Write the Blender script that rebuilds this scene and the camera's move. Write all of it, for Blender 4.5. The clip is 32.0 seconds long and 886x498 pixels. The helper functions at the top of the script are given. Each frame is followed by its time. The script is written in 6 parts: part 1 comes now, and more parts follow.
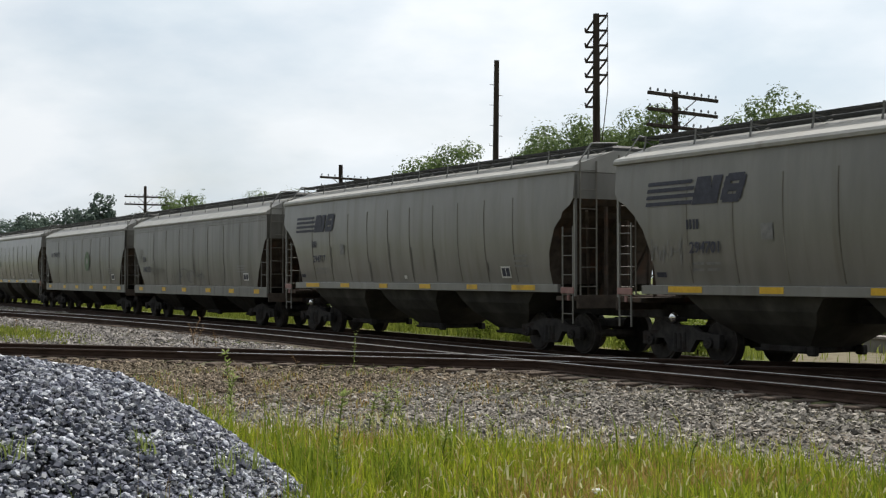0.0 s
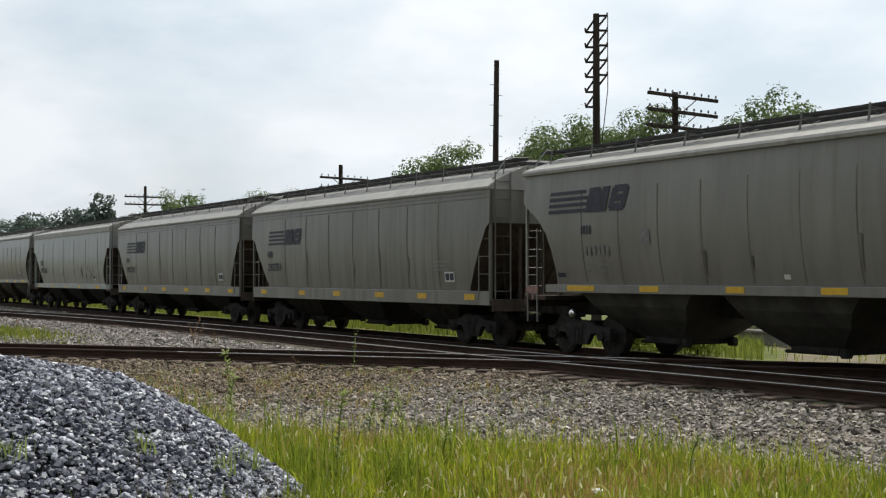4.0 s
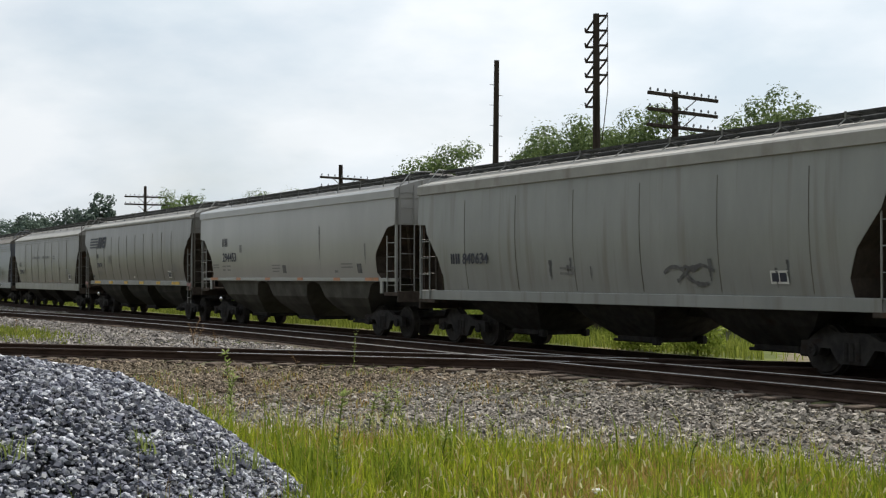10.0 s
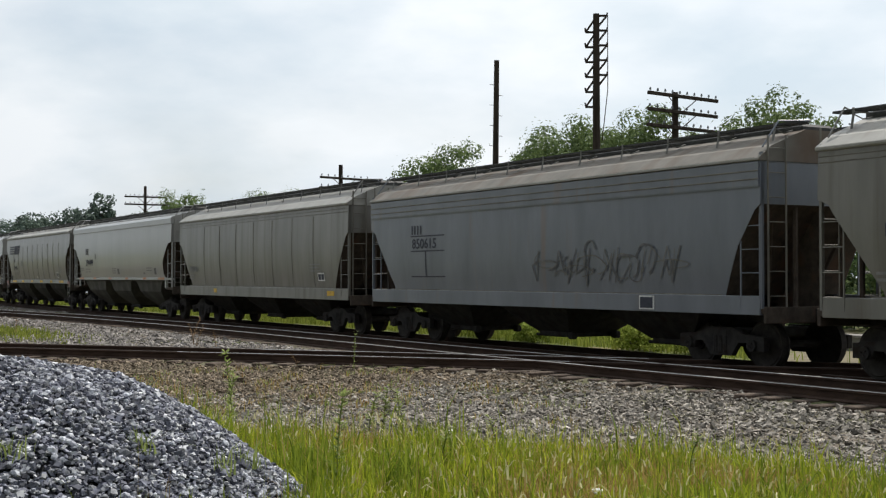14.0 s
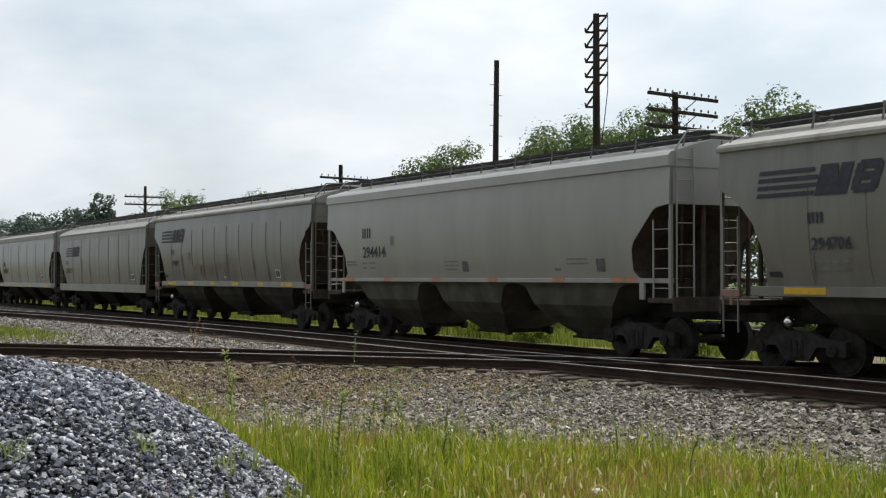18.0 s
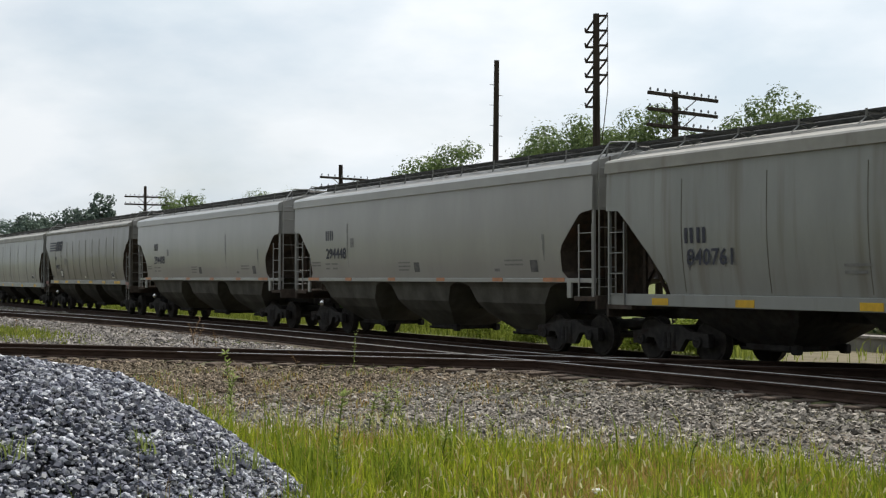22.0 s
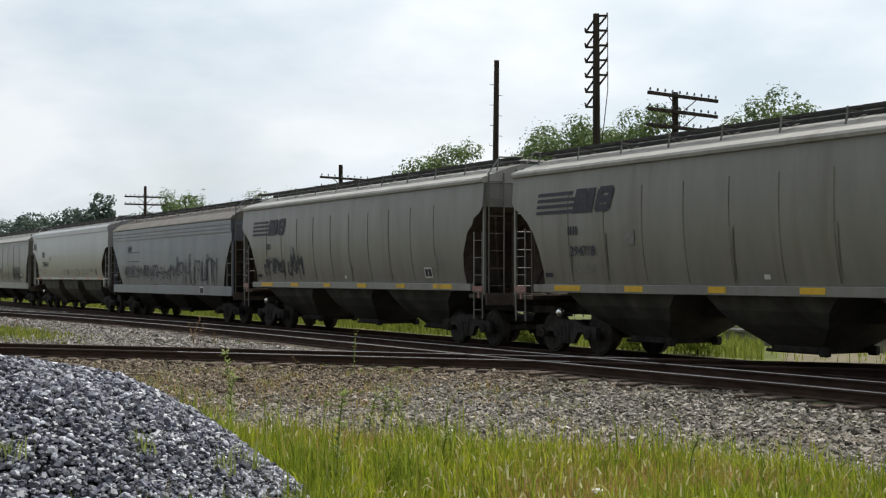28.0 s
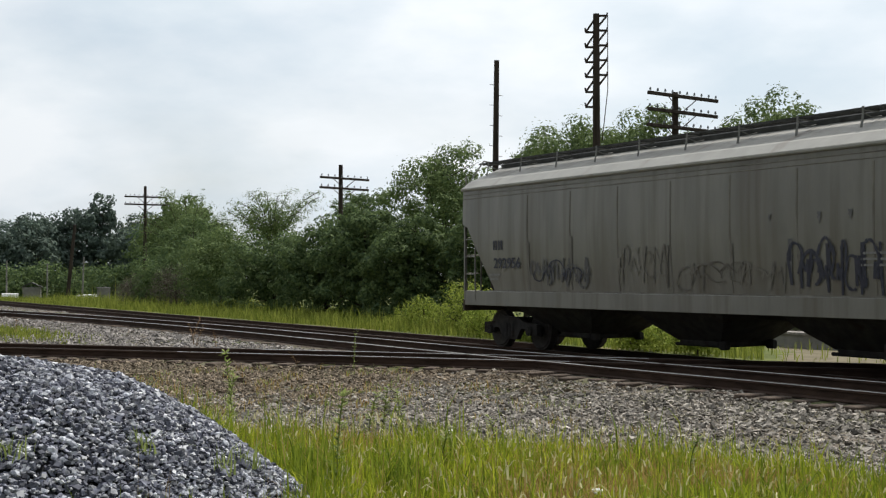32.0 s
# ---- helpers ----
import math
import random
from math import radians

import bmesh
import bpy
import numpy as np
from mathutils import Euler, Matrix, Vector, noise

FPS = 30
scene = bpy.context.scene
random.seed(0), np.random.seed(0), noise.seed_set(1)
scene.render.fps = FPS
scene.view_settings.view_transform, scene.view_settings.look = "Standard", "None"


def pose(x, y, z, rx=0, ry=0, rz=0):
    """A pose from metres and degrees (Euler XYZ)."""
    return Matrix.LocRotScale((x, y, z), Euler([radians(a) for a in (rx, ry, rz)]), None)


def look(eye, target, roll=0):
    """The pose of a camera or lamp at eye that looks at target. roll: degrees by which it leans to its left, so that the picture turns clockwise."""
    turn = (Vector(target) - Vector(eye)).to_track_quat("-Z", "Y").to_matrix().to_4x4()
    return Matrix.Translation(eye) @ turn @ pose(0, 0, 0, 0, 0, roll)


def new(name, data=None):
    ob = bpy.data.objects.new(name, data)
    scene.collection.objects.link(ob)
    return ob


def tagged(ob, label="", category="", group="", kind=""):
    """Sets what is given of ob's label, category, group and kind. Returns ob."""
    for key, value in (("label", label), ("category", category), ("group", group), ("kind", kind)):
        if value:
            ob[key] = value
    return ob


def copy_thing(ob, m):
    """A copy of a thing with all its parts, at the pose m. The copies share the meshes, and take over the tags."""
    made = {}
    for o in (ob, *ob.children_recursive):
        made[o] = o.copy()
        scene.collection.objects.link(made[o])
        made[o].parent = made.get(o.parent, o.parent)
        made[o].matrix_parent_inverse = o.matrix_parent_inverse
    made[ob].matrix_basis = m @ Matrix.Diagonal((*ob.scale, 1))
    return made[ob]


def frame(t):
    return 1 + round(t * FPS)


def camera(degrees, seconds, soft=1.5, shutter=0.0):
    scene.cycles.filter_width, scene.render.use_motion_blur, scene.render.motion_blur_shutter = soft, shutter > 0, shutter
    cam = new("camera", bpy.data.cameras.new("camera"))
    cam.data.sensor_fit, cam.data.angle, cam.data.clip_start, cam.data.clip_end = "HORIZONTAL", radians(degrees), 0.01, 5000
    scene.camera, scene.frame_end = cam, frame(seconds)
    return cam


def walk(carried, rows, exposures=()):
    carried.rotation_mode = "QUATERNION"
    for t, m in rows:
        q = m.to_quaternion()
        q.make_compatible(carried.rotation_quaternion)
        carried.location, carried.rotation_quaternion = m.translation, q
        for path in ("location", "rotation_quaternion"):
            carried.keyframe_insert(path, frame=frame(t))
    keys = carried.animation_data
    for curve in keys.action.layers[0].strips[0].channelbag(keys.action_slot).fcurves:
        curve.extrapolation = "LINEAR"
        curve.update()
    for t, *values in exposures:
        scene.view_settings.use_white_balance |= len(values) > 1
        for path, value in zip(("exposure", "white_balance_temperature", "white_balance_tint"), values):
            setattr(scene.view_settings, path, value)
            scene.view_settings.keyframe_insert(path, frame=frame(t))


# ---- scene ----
cam = camera(37.65, 32.0, soft=1.25, shutter=0.0)
EYE = (0.0, 0.0, 1.62)
AIM = look(EYE, (-87.02, 49.223, 1.62 + 2.1734))
walk(cam, [(0, AIM), (32, AIM)], exposures=[(0, 0.0), (32, 0.0)])

# ---------------------------------------------------------------- world and sun
SUN_AZ, SUN_EL = radians(115), radians(55)      # azimuth from +X towards +Y
HAZE = (0.15, 1.125)                             # brightness opposite the sun and towards it
world = bpy.data.worlds.new("world")
scene.world = world
world.use_nodes = True


def build_world():
    nt = world.node_tree
    n, l = nt.nodes, nt.links
    n.clear()
    out = n.new("ShaderNodeOutputWorld")
    bg = n.new("ShaderNodeBackground")
    sky = n.new("ShaderNodeTexSky")
    sky.sky_type = "NISHITA"
    sky.sun_disc = False
    sky.sun_elevation = SUN_EL
    sky.sun_rotation = radians(90) - SUN_AZ
    sky.air_density, sky.dust_density, sky.ozone_density = 1.0, 2.5, 1.0
    bright = n.new("ShaderNodeVectorMath")
    bright.operation = "SCALE"
    bright.inputs["Scale"].default_value = 0.11
    l.new(sky.outputs[0], bright.inputs[0])
    tc = n.new("ShaderNodeTexCoord")
    mp = n.new("ShaderNodeMapping")
    mp.inputs["Scale"].default_value = (2.2, 2.2, 5.5)
    mp.inputs["Location"].default_value = (0.7, 0.2, 0.4)
    l.new(tc.outputs["Generated"], mp.inputs["Vector"])
    nz = n.new("ShaderNodeTexNoise")
    nz.inputs["Scale"].default_value = 1.6
    nz.inputs["Detail"].default_value = 7
    nz.inputs["Roughness"].default_value = 0.52
    l.new(mp.outputs[0], nz.inputs["Vector"])
    ramp = n.new("ShaderNodeValToRGB")
    ramp.color_ramp.elements[0].position, ramp.color_ramp.elements[0].color = 0.33, (0.62, 0.62, 0.62, 1)
    ramp.color_ramp.elements[1].position, ramp.color_ramp.elements[1].color = 0.56, (1, 1, 1, 1)
    l.new(nz.outputs["Fac"], ramp.inputs[0])
    nz2 = n.new("ShaderNodeTexNoise")
    nz2.inputs["Scale"].default_value = 2.6
    nz2.inputs["Detail"].default_value = 6
    l.new(mp.outputs[0], nz2.inputs["Vector"])
    cl = n.new("ShaderNodeValToRGB")
    cl.color_ramp.elements[0].position, cl.color_ramp.elements[0].color = 0.3, (0.64, 0.735, 0.81, 1)
    cl.color_ramp.elements[1].position, cl.color_ramp.elements[1].color = 0.62, (0.89, 0.93, 0.965, 1)
    l.new(nz2.outputs["Fac"], cl.inputs[0])
    mix = n.new("ShaderNodeMix")
    mix.data_type = "RGBA"
    l.new(ramp.outputs[0], mix.inputs[0])
    l.new(bright.outputs[0], mix.inputs[6])
    l.new(cl.outputs[0], mix.inputs[7])
    # the haze is brightest round the sun and dims away from it
    dot = n.new("ShaderNodeVectorMath")
    dot.operation = "DOT_PRODUCT"
    dot.inputs[1].default_value = (math.cos(SUN_AZ) * math.cos(SUN_EL), math.sin(SUN_AZ) * math.cos(SUN_EL), math.sin(SUN_EL))
    l.new(tc.outputs["Generated"], dot.inputs[0])
    haze = n.new("ShaderNodeMapRange")
    haze.interpolation_type = "SMOOTHSTEP"
    haze.inputs[1].default_value, haze.inputs[2].default_value = -0.6, 0.75
    haze.inputs[3].default_value, haze.inputs[4].default_value = HAZE
    l.new(dot.outputs["Value"], haze.inputs[0])
    glow = n.new("ShaderNodeVectorMath")
    glow.operation = "SCALE"
    l.new(mix.outputs[2], glow.inputs[0])
    l.new(haze.outputs[0], glow.inputs["Scale"])
    l.new(glow.outputs[0], bg.inputs["Color"])
    bg.inputs["Strength"].default_value = 1.0
    l.new(bg.outputs[0], out.inputs[0])


build_world()
sun_data = bpy.data.lights.new("sun", "SUN")
sun_data.energy, sun_data.angle, sun_data.color = 4.5, radians(1.0), (1.0, 0.95, 0.87)
sun = new("sun", sun_data)
SD = Vector((math.cos(SUN_AZ) * math.cos(SUN_EL), math.sin(SUN_AZ) * math.cos(SUN_EL), math.sin(SUN_EL)))
sun.matrix_world = look(SD * 100, (0, 0, 0))


# ---------------------------------------------------------------- materials
def nodes_of(name):
    m = bpy.data.materials.new(name)
    m.use_nodes = True
    nt = m.node_tree
    b = nt.nodes["Principled BSDF"]
    return m, nt, b


def surf(name, dark, light, rough=0.7, scale=3.0, detail=6, bump=0.3, bump_scale=30.0, metal=0.0, stretch=(1, 1, 1),
         spread=(0.3, 0.7), per_object=0.0, per_island=0.0, stain=None, stain_scale=0.8, stain_amt=(0.55, 0.75), stain_stretch=(1, 1, 1), coords="Object", spec=0.5, coat=0.0):
    """A surface with grain between two colours, optional stains of a third, and fine relief."""
    m, nt, b = nodes_of(name)
    n, l = nt.nodes, nt.links
    tc = n.new("ShaderNodeTexCoord")
    mp = n.new("ShaderNodeMapping")
    mp.inputs["Scale"].default_value = stretch
    src = tc.outputs[coords]
    if per_object:
        oi = n.new("ShaderNodeObjectInfo")
        sh = n.new("ShaderNodeVectorMath")
        sh.operation = "MULTIPLY_ADD"
        sh.inputs[1].default_value = (1, 1, 1)
        cmb = n.new("ShaderNodeMath")
        cmb.operation = "MULTIPLY"
        cmb.inputs[1].default_value = 37.0
        l.new(oi.outputs["Random"], cmb.inputs[0])
        l.new(src, sh.inputs[0])
        l.new(cmb.outputs[0], sh.inputs[2])
        src = sh.outputs[0]
    l.new(src, mp.inputs["Vector"])
    nz = n.new("ShaderNodeTexNoise")
    nz.inputs["Scale"].default_value, nz.inputs["Detail"].default_value = scale, detail
    nz.inputs["Roughness"].default_value = 0.6
    l.new(mp.outputs[0], nz.inputs["Vector"])
    rp = n.new("ShaderNodeValToRGB")
    rp.color_ramp.elements[0].position, rp.color_ramp.elements[0].color = spread[0], (*dark, 1)
    rp.color_ramp.elements[1].position, rp.color_ramp.elements[1].color = spread[1], (*light, 1)
    l.new(nz.outputs["Fac"], rp.inputs[0])
    col = rp.outputs[0]
    if stain:
        ms = n.new("ShaderNodeMapping")
        ms.inputs["Scale"].default_value = stain_stretch
        l.new(src, ms.inputs["Vector"])
        ns = n.new("ShaderNodeTexNoise")
        ns.inputs["Scale"].default_value, ns.inputs["Detail"].default_value = stain_scale, 8
        l.new(ms.outputs[0], ns.inputs["Vector"])
        rs = n.new("ShaderNodeMapRange")
        rs.inputs[1].default_value, rs.inputs[2].default_value = stain_amt
        l.new(ns.outputs["Fac"], rs.inputs[0])
        mx = n.new("ShaderNodeMix")
        mx.data_type = "RGBA"
        mx.inputs[7].default_value = (*stain, 1)
        l.new(rs.outputs[0], mx.inputs[0])
        l.new(col, mx.inputs[6])
        col = mx.outputs[2]
    if per_object or per_island:
        hs = n.new("ShaderNodeHueSaturation")
        rnd = n.new("ShaderNodeObjectInfo").outputs["Random"] if per_object else n.new("ShaderNodeNewGeometry").outputs["Random Per Island"]
        amt = per_object or per_island
        mr = n.new("ShaderNodeMapRange")
        mr.inputs[3].default_value, mr.inputs[4].default_value = 1 - amt, 1 + amt
        l.new(rnd, mr.inputs[0])
        l.new(mr.outputs[0], hs.inputs["Value"])
        l.new(col, hs.inputs["Color"])
        col = hs.outputs[0]
    l.new(col, b.inputs["Base Color"])
    b.inputs["Roughness"].default_value = rough
    b.inputs["Metallic"].default_value = metal
    b.inputs["Specular IOR Level"].default_value = spec
    b.inputs["Coat Weight"].default_value, b.inputs["Coat Roughness"].default_value = coat, 0.22
    if bump:
        nb = n.new("ShaderNodeTexNoise")
        nb.inputs["Scale"].default_value, nb.inputs["Detail"].default_value = bump_scale, 5
        l.new(src, nb.inputs["Vector"])
        bp = n.new("ShaderNodeBump")
        bp.inputs["Strength"].default_value, bp.inputs["Distance"].default_value = bump, 0.02
        l.new(nb.outputs["Fac"], bp.inputs["Height"])
        l.new(bp.outputs[0], b.inputs["Normal"])
    return m


def leaf(name, dark, light, sheen=0.35):
    """Leaves and blades: two tones by island, light passes through."""
    m, nt, b = nodes_of(name)
    n, l = nt.nodes, nt.links
    g = n.new("ShaderNodeNewGeometry")
    rp = n.new("ShaderNodeValToRGB")
    rp.color_ramp.elements[0].position, rp.color_ramp.elements[0].color = 0.1, (*dark, 1)
    rp.color_ramp.elements[1].position, rp.color_ramp.elements[1].color = 0.95, (*light, 1)
    l.new(g.outputs["Random Per Island"], rp.inputs[0])
    l.new(rp.outputs[0], b.inputs["Base Color"])
    b.inputs["Roughness"].default_value = 0.75
    b.inputs["Specular IOR Level"].default_value = 0.12
    tr = n.new("ShaderNodeBsdfTranslucent")
    l.new(rp.outputs[0], tr.inputs["Color"])
    mx = n.new("ShaderNodeMixShader")
    mx.inputs[0].default_value = sheen
    l.new(b.outputs[0], mx.inputs[1])
    l.new(tr.outputs[0], mx.inputs[2])
    l.new(mx.outputs[0], n["Material Output"].inputs["Surface"])
    return m


GREY = surf("weathered_grey_paint", (0.158, 0.154, 0.141), (0.222, 0.217, 0.201), 0.38, 1.3, 8, 0.08, 9, stretch=(1.2, 1, 0.28), per_object=0.07, spec=0.6, coat=0.38,
            stain=(0.13, 0.115, 0.09), stain_scale=1.6, stain_amt=(0.54, 0.86), stain_stretch=(2.2, 1, 0.14))
OLIVE = surf("weathered_olive_grey_paint", (0.128, 0.123, 0.110), (0.200, 0.194, 0.174), 0.40, 1.3, 8, 0.08, 9, stretch=(1.2, 1, 0.28), per_object=0.1, spec=0.6, coat=0.38,
             stain=(0.085, 0.07, 0.05), stain_scale=1.6, stain_amt=(0.5, 0.8), stain_stretch=(2.2, 1, 0.13))
OLIVED = surf("dark_grimed_olive_paint", (0.112, 0.108, 0.097), (0.175, 0.169, 0.152), 0.42, 1.3, 8, 0.08, 9, stretch=(1.2, 1, 0.28), per_object=0.1, spec=0.5, coat=0.25,
              stain=(0.06, 0.05, 0.038), stain_scale=1.6, stain_amt=(0.5, 0.8), stain_stretch=(2.2, 1, 0.13))
PALE = surf("pale_grey_paint", (0.235, 0.245, 0.236), (0.315, 0.325, 0.315), 0.4, 1.1, 7, 0.07, 9, stretch=(1.0, 1, 0.3), per_object=0.06, spec=0.6, coat=0.38,
            stain=(0.15, 0.13, 0.10), stain_scale=1.5, stain_amt=(0.54, 0.86), stain_stretch=(2.2, 1, 0.15))
WHITE = surf("light_grey_clean_paint", (0.285, 0.283, 0.272), (0.35, 0.348, 0.335), 0.31, 0.8, 6, 0.05, 7, stretch=(1.0, 1, 0.3), per_object=0.05, spec=0.7, coat=0.45,
             stain=(0.3, 0.29, 0.26), stain_scale=1.2, stain_amt=(0.62, 0.95), stain_stretch=(1.6, 1, 0.14))
BLUE = surf("faded_blue_grey_paint", (0.106, 0.122, 0.152), (0.168, 0.186, 0.22), 0.38, 1.2, 7, 0.08, 9, stretch=(1.0, 1, 0.25), per_object=0.06, spec=0.6, coat=0.38,
            stain=(0.20, 0.12, 0.08), stain_scale=1.4, stain_amt=(0.6, 0.9), stain_stretch=(1.8, 1, 0.14))
ROOFD = surf("rust_stained_dusty_roof", (0.13, 0.12, 0.105), (0.21, 0.195, 0.17), 0.6, 1.5, 8, 0.1, 12, stain=(0.11, 0.07, 0.045), stain_scale=1.2, stain_amt=(0.48, 0.75), stain_stretch=(1.5, 0.5, 0.5), spec=0.3)
ROOFP = surf("pale_dusty_roof_paint", (0.25, 0.245, 0.225), (0.35, 0.34, 0.315), 0.5, 1.5, 8, 0.08, 12, stain=(0.15, 0.12, 0.09), stain_scale=1.4, stain_amt=(0.58, 0.85), stain_stretch=(1.5, 0.5, 0.5), per_object=0.06, spec=0.4)
# for the car ends: grime, with the recess shade painted in too
GRIMESHADE = surf("soot_grimed_steel", (0.045, 0.036, 0.03), (0.10, 0.08, 0.065), 0.8, 4, 7, 0.4, 25, stain=(0.10, 0.055, 0.036), stain_scale=2.0, spec=0.2)
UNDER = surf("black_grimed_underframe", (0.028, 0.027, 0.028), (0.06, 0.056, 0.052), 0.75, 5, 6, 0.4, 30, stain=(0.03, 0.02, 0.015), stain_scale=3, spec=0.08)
STEELW = surf("worn_wheel_steel", (0.03, 0.027, 0.026), (0.065, 0.058, 0.052), 0.7, 8, 5, 0.3, 40, metal=0.2, spec=0.2)
DULLHEAD = surf("dull_worn_rail_head", (0.035, 0.028, 0.024), (0.08, 0.066, 0.058), 0.75, 8, 4, 0.1, 40, spec=0.15, metal=0.0, stretch=(0.3, 0.3, 1))
WORNHEAD = surf("worn_rail_head", (0.3, 0.29, 0.28), (0.6, 0.58, 0.56), 0.38, 1.2, 4, 0.1, 40, metal=1.0, stretch=(0.2, 0.2, 1))
GALV = surf("dull_galvanised_steel", (0.13, 0.13, 0.125), (0.22, 0.22, 0.21), 0.75, 5, 5, 0.1, 30, per_object=0.1, spec=0.15)
GRATE = surf("galvanised_grating_dark", (0.035, 0.035, 0.035), (0.08, 0.08, 0.08), 0.6, 6, 5, 0.3, 40, metal=0.3, spec=0.2)
SEAM = surf("grimy_seam_paint", (0.10, 0.09, 0.075), (0.225, 0.215, 0.19), 0.6, 2, 6, 0.2, 20, stretch=(1, 1, 0.5), per_object=0.12, spec=0.4)
# bay paints: a dirt film plus the underside shade, both in the colour
DEEPDIRTSHADE = surf("soot_filmed_grey_paint", (0.045, 0.044, 0.038), (0.10, 0.096, 0.084), 0.75, 1.6, 8, 0.2, 12, stain=(0.035, 0.032, 0.03), stain_scale=0.9, stain_amt=(0.45, 0.75), spec=0.12)
DIRTSHADE = surf("dirt_filmed_grey_paint", (0.075, 0.072, 0.062), (0.15, 0.143, 0.125), 0.75, 1.6, 8, 0.2, 12, stain=(0.05, 0.045, 0.04), stain_scale=0.9, stain_amt=(0.5, 0.8), spec=0.12)
# mirror metal for the ball that stands in for a glint
CHROME = surf("bright_worn_steel", (0.85, 0.85, 0.85), (0.95, 0.95, 0.95), 0.08, 9, 3, 0.0, metal=1.0)
GREENP = surf("faded_green_paint", (0.06, 0.11, 0.055), (0.11, 0.17, 0.09), 0.6, 6, 5, 0.0)
RUSTP = surf("rust_streak", (0.13, 0.075, 0.05), (0.22, 0.14, 0.1), 0.8, 8, 5, 0.0)
YELLOW = surf("yellow_reflector", (0.62, 0.36, 0.02), (0.80, 0.50, 0.03), 0.45, 6, 5, 0.1, 30, stain=(0.25, 0.17, 0.06), stain_scale=3, stain_amt=(0.55, 0.8))
ORANGE = surf("orange_reflector", (0.46, 0.19, 0.09), (0.6, 0.28, 0.14), 0.45, 6, 5, 0.1, 30, stain=(0.25, 0.17, 0.1), stain_scale=3)
INK = surf("dark_lettering_paint", (0.02, 0.022, 0.038), (0.045, 0.048, 0.072), 0.6, 9, 5, 0.0, stain=(0.16, 0.16, 0.155), stain_scale=5, stain_amt=(0.66, 0.9))
FADED = surf("faded_lettering_paint", (0.16, 0.16, 0.165), (0.25, 0.25, 0.245), 0.6, 9, 5, 0.0)
SPRAY = surf("black_spray_paint", (0.06, 0.06, 0.065), (0.16, 0.16, 0.16), 0.55, 6, 5, 0.0)
REDSPRAY = surf("faded_red_spray_paint", (0.22, 0.10, 0.085), (0.33, 0.2, 0.18), 0.6, 6, 5, 0.0)
WHITEP = surf("white_sticker", (0.6, 0.6, 0.58), (0.75, 0.75, 0.72), 0.5, 8, 4, 0.0)
RAILM = surf("rusty_rail_side", (0.032, 0.021, 0.016), (0.075, 0.049, 0.038), 0.8, 7, 6, 0.3, 40, stretch=(0.3, 0.3, 1), spec=0.1)
TIE = surf("weathered_tie_wood", (0.04, 0.031, 0.025), (0.135, 0.105, 0.085), 0.85, 5, 7, 0.5, 30, stretch=(1, 6, 1), per_object=0.25, spec=0.1)
STONE = surf("crushed_limestone", (0.085, 0.09, 0.115), (0.41, 0.42, 0.455), 0.75, 14, 5, 0.12, 90, per_island=0.78, spec=0.2)
STONEL = surf("pale_crushed_limestone", (0.26, 0.265, 0.29), (0.56, 0.565, 0.58), 0.75, 14, 5, 0.12, 90, per_island=0.4, spec=0.2)
STONED = surf("dark_crushed_limestone", (0.04, 0.043, 0.06), (0.19, 0.195, 0.235), 0.75, 14, 5, 0.12, 90, per_island=0.6, spec=0.2)
BALLAST = surf("brown_dusty_ballast", (0.085, 0.066, 0.047), (0.29, 0.235, 0.172), 0.85, 9, 5, 0.4, 60, per_island=0.6, spec=0.15)
GREYBAL = surf("grey_ballast", (0.093, 0.083, 0.071), (0.365, 0.334, 0.293), 0.85, 9, 5, 0.2, 60, per_island=0.72, spec=0.2)
PALEBAL = surf("pale_pinkish_ballast", (0.14, 0.128, 0.12), (0.31, 0.285, 0.265), 0.85, 9, 5, 0.2, 60, per_island=0.55, spec=0.2)
OILBAL = surf("oil_dark_ballast", (0.03, 0.025, 0.02), (0.085, 0.07, 0.056), 0.85, 9, 5, 0.4, 60, per_island=0.5, spec=0.05)
GROUNDM = surf("gravelly_soil", (0.06, 0.048, 0.037), (0.21, 0.18, 0.145), 0.9, 22, 8, 0.9, 30, stain=(0.075, 0.085, 0.03), stain_scale=0.35, stain_amt=(0.45, 0.62), spec=0.1)
MEADOWM = surf("meadow_soil", (0.06, 0.075, 0.02), (0.13, 0.15, 0.045), 0.9, 1.1, 12, 0.8, 9, stain=(0.16, 0.13, 0.07), stain_scale=0.3, stain_amt=(0.55, 0.7), spec=0.1)
SAND = surf("bare_sandy_ground", (0.10, 0.086, 0.054), (0.18, 0.155, 0.10), 0.9, 2, 8, 0.5, 20, spec=0.15)
BARK = surf("weathered_pole_wood", (0.028, 0.022, 0.018), (0.075, 0.06, 0.05), 0.85, 6, 7, 0.5, 40, stretch=(1, 1, 0.1), spec=0.1)
GLASSI = surf("insulator_glaze", (0.10, 0.11, 0.12), (0.16, 0.17, 0.18), 0.2, 5, 3, 0.0)
CONC = surf("grey_concrete", (0.15, 0.145, 0.135), (0.25, 0.24, 0.225), 0.85, 3, 8, 0.3, 25)
GRASSM = leaf("grass_blade", (0.15, 0.205, 0.012), (0.44, 0.475, 0.045), 0.5)
GRASSD = leaf("dark_grass_blade", (0.11, 0.16, 0.018), (0.28, 0.34, 0.04), 0.45)
TALLM = leaf("weed_leaf", (0.17, 0.22, 0.06), (0.31, 0.36, 0.13), 0.45)
BRUSHM = leaf("brown_dry_weed", (0.16, 0.10, 0.055), (0.30, 0.2, 0.11), 0.3)
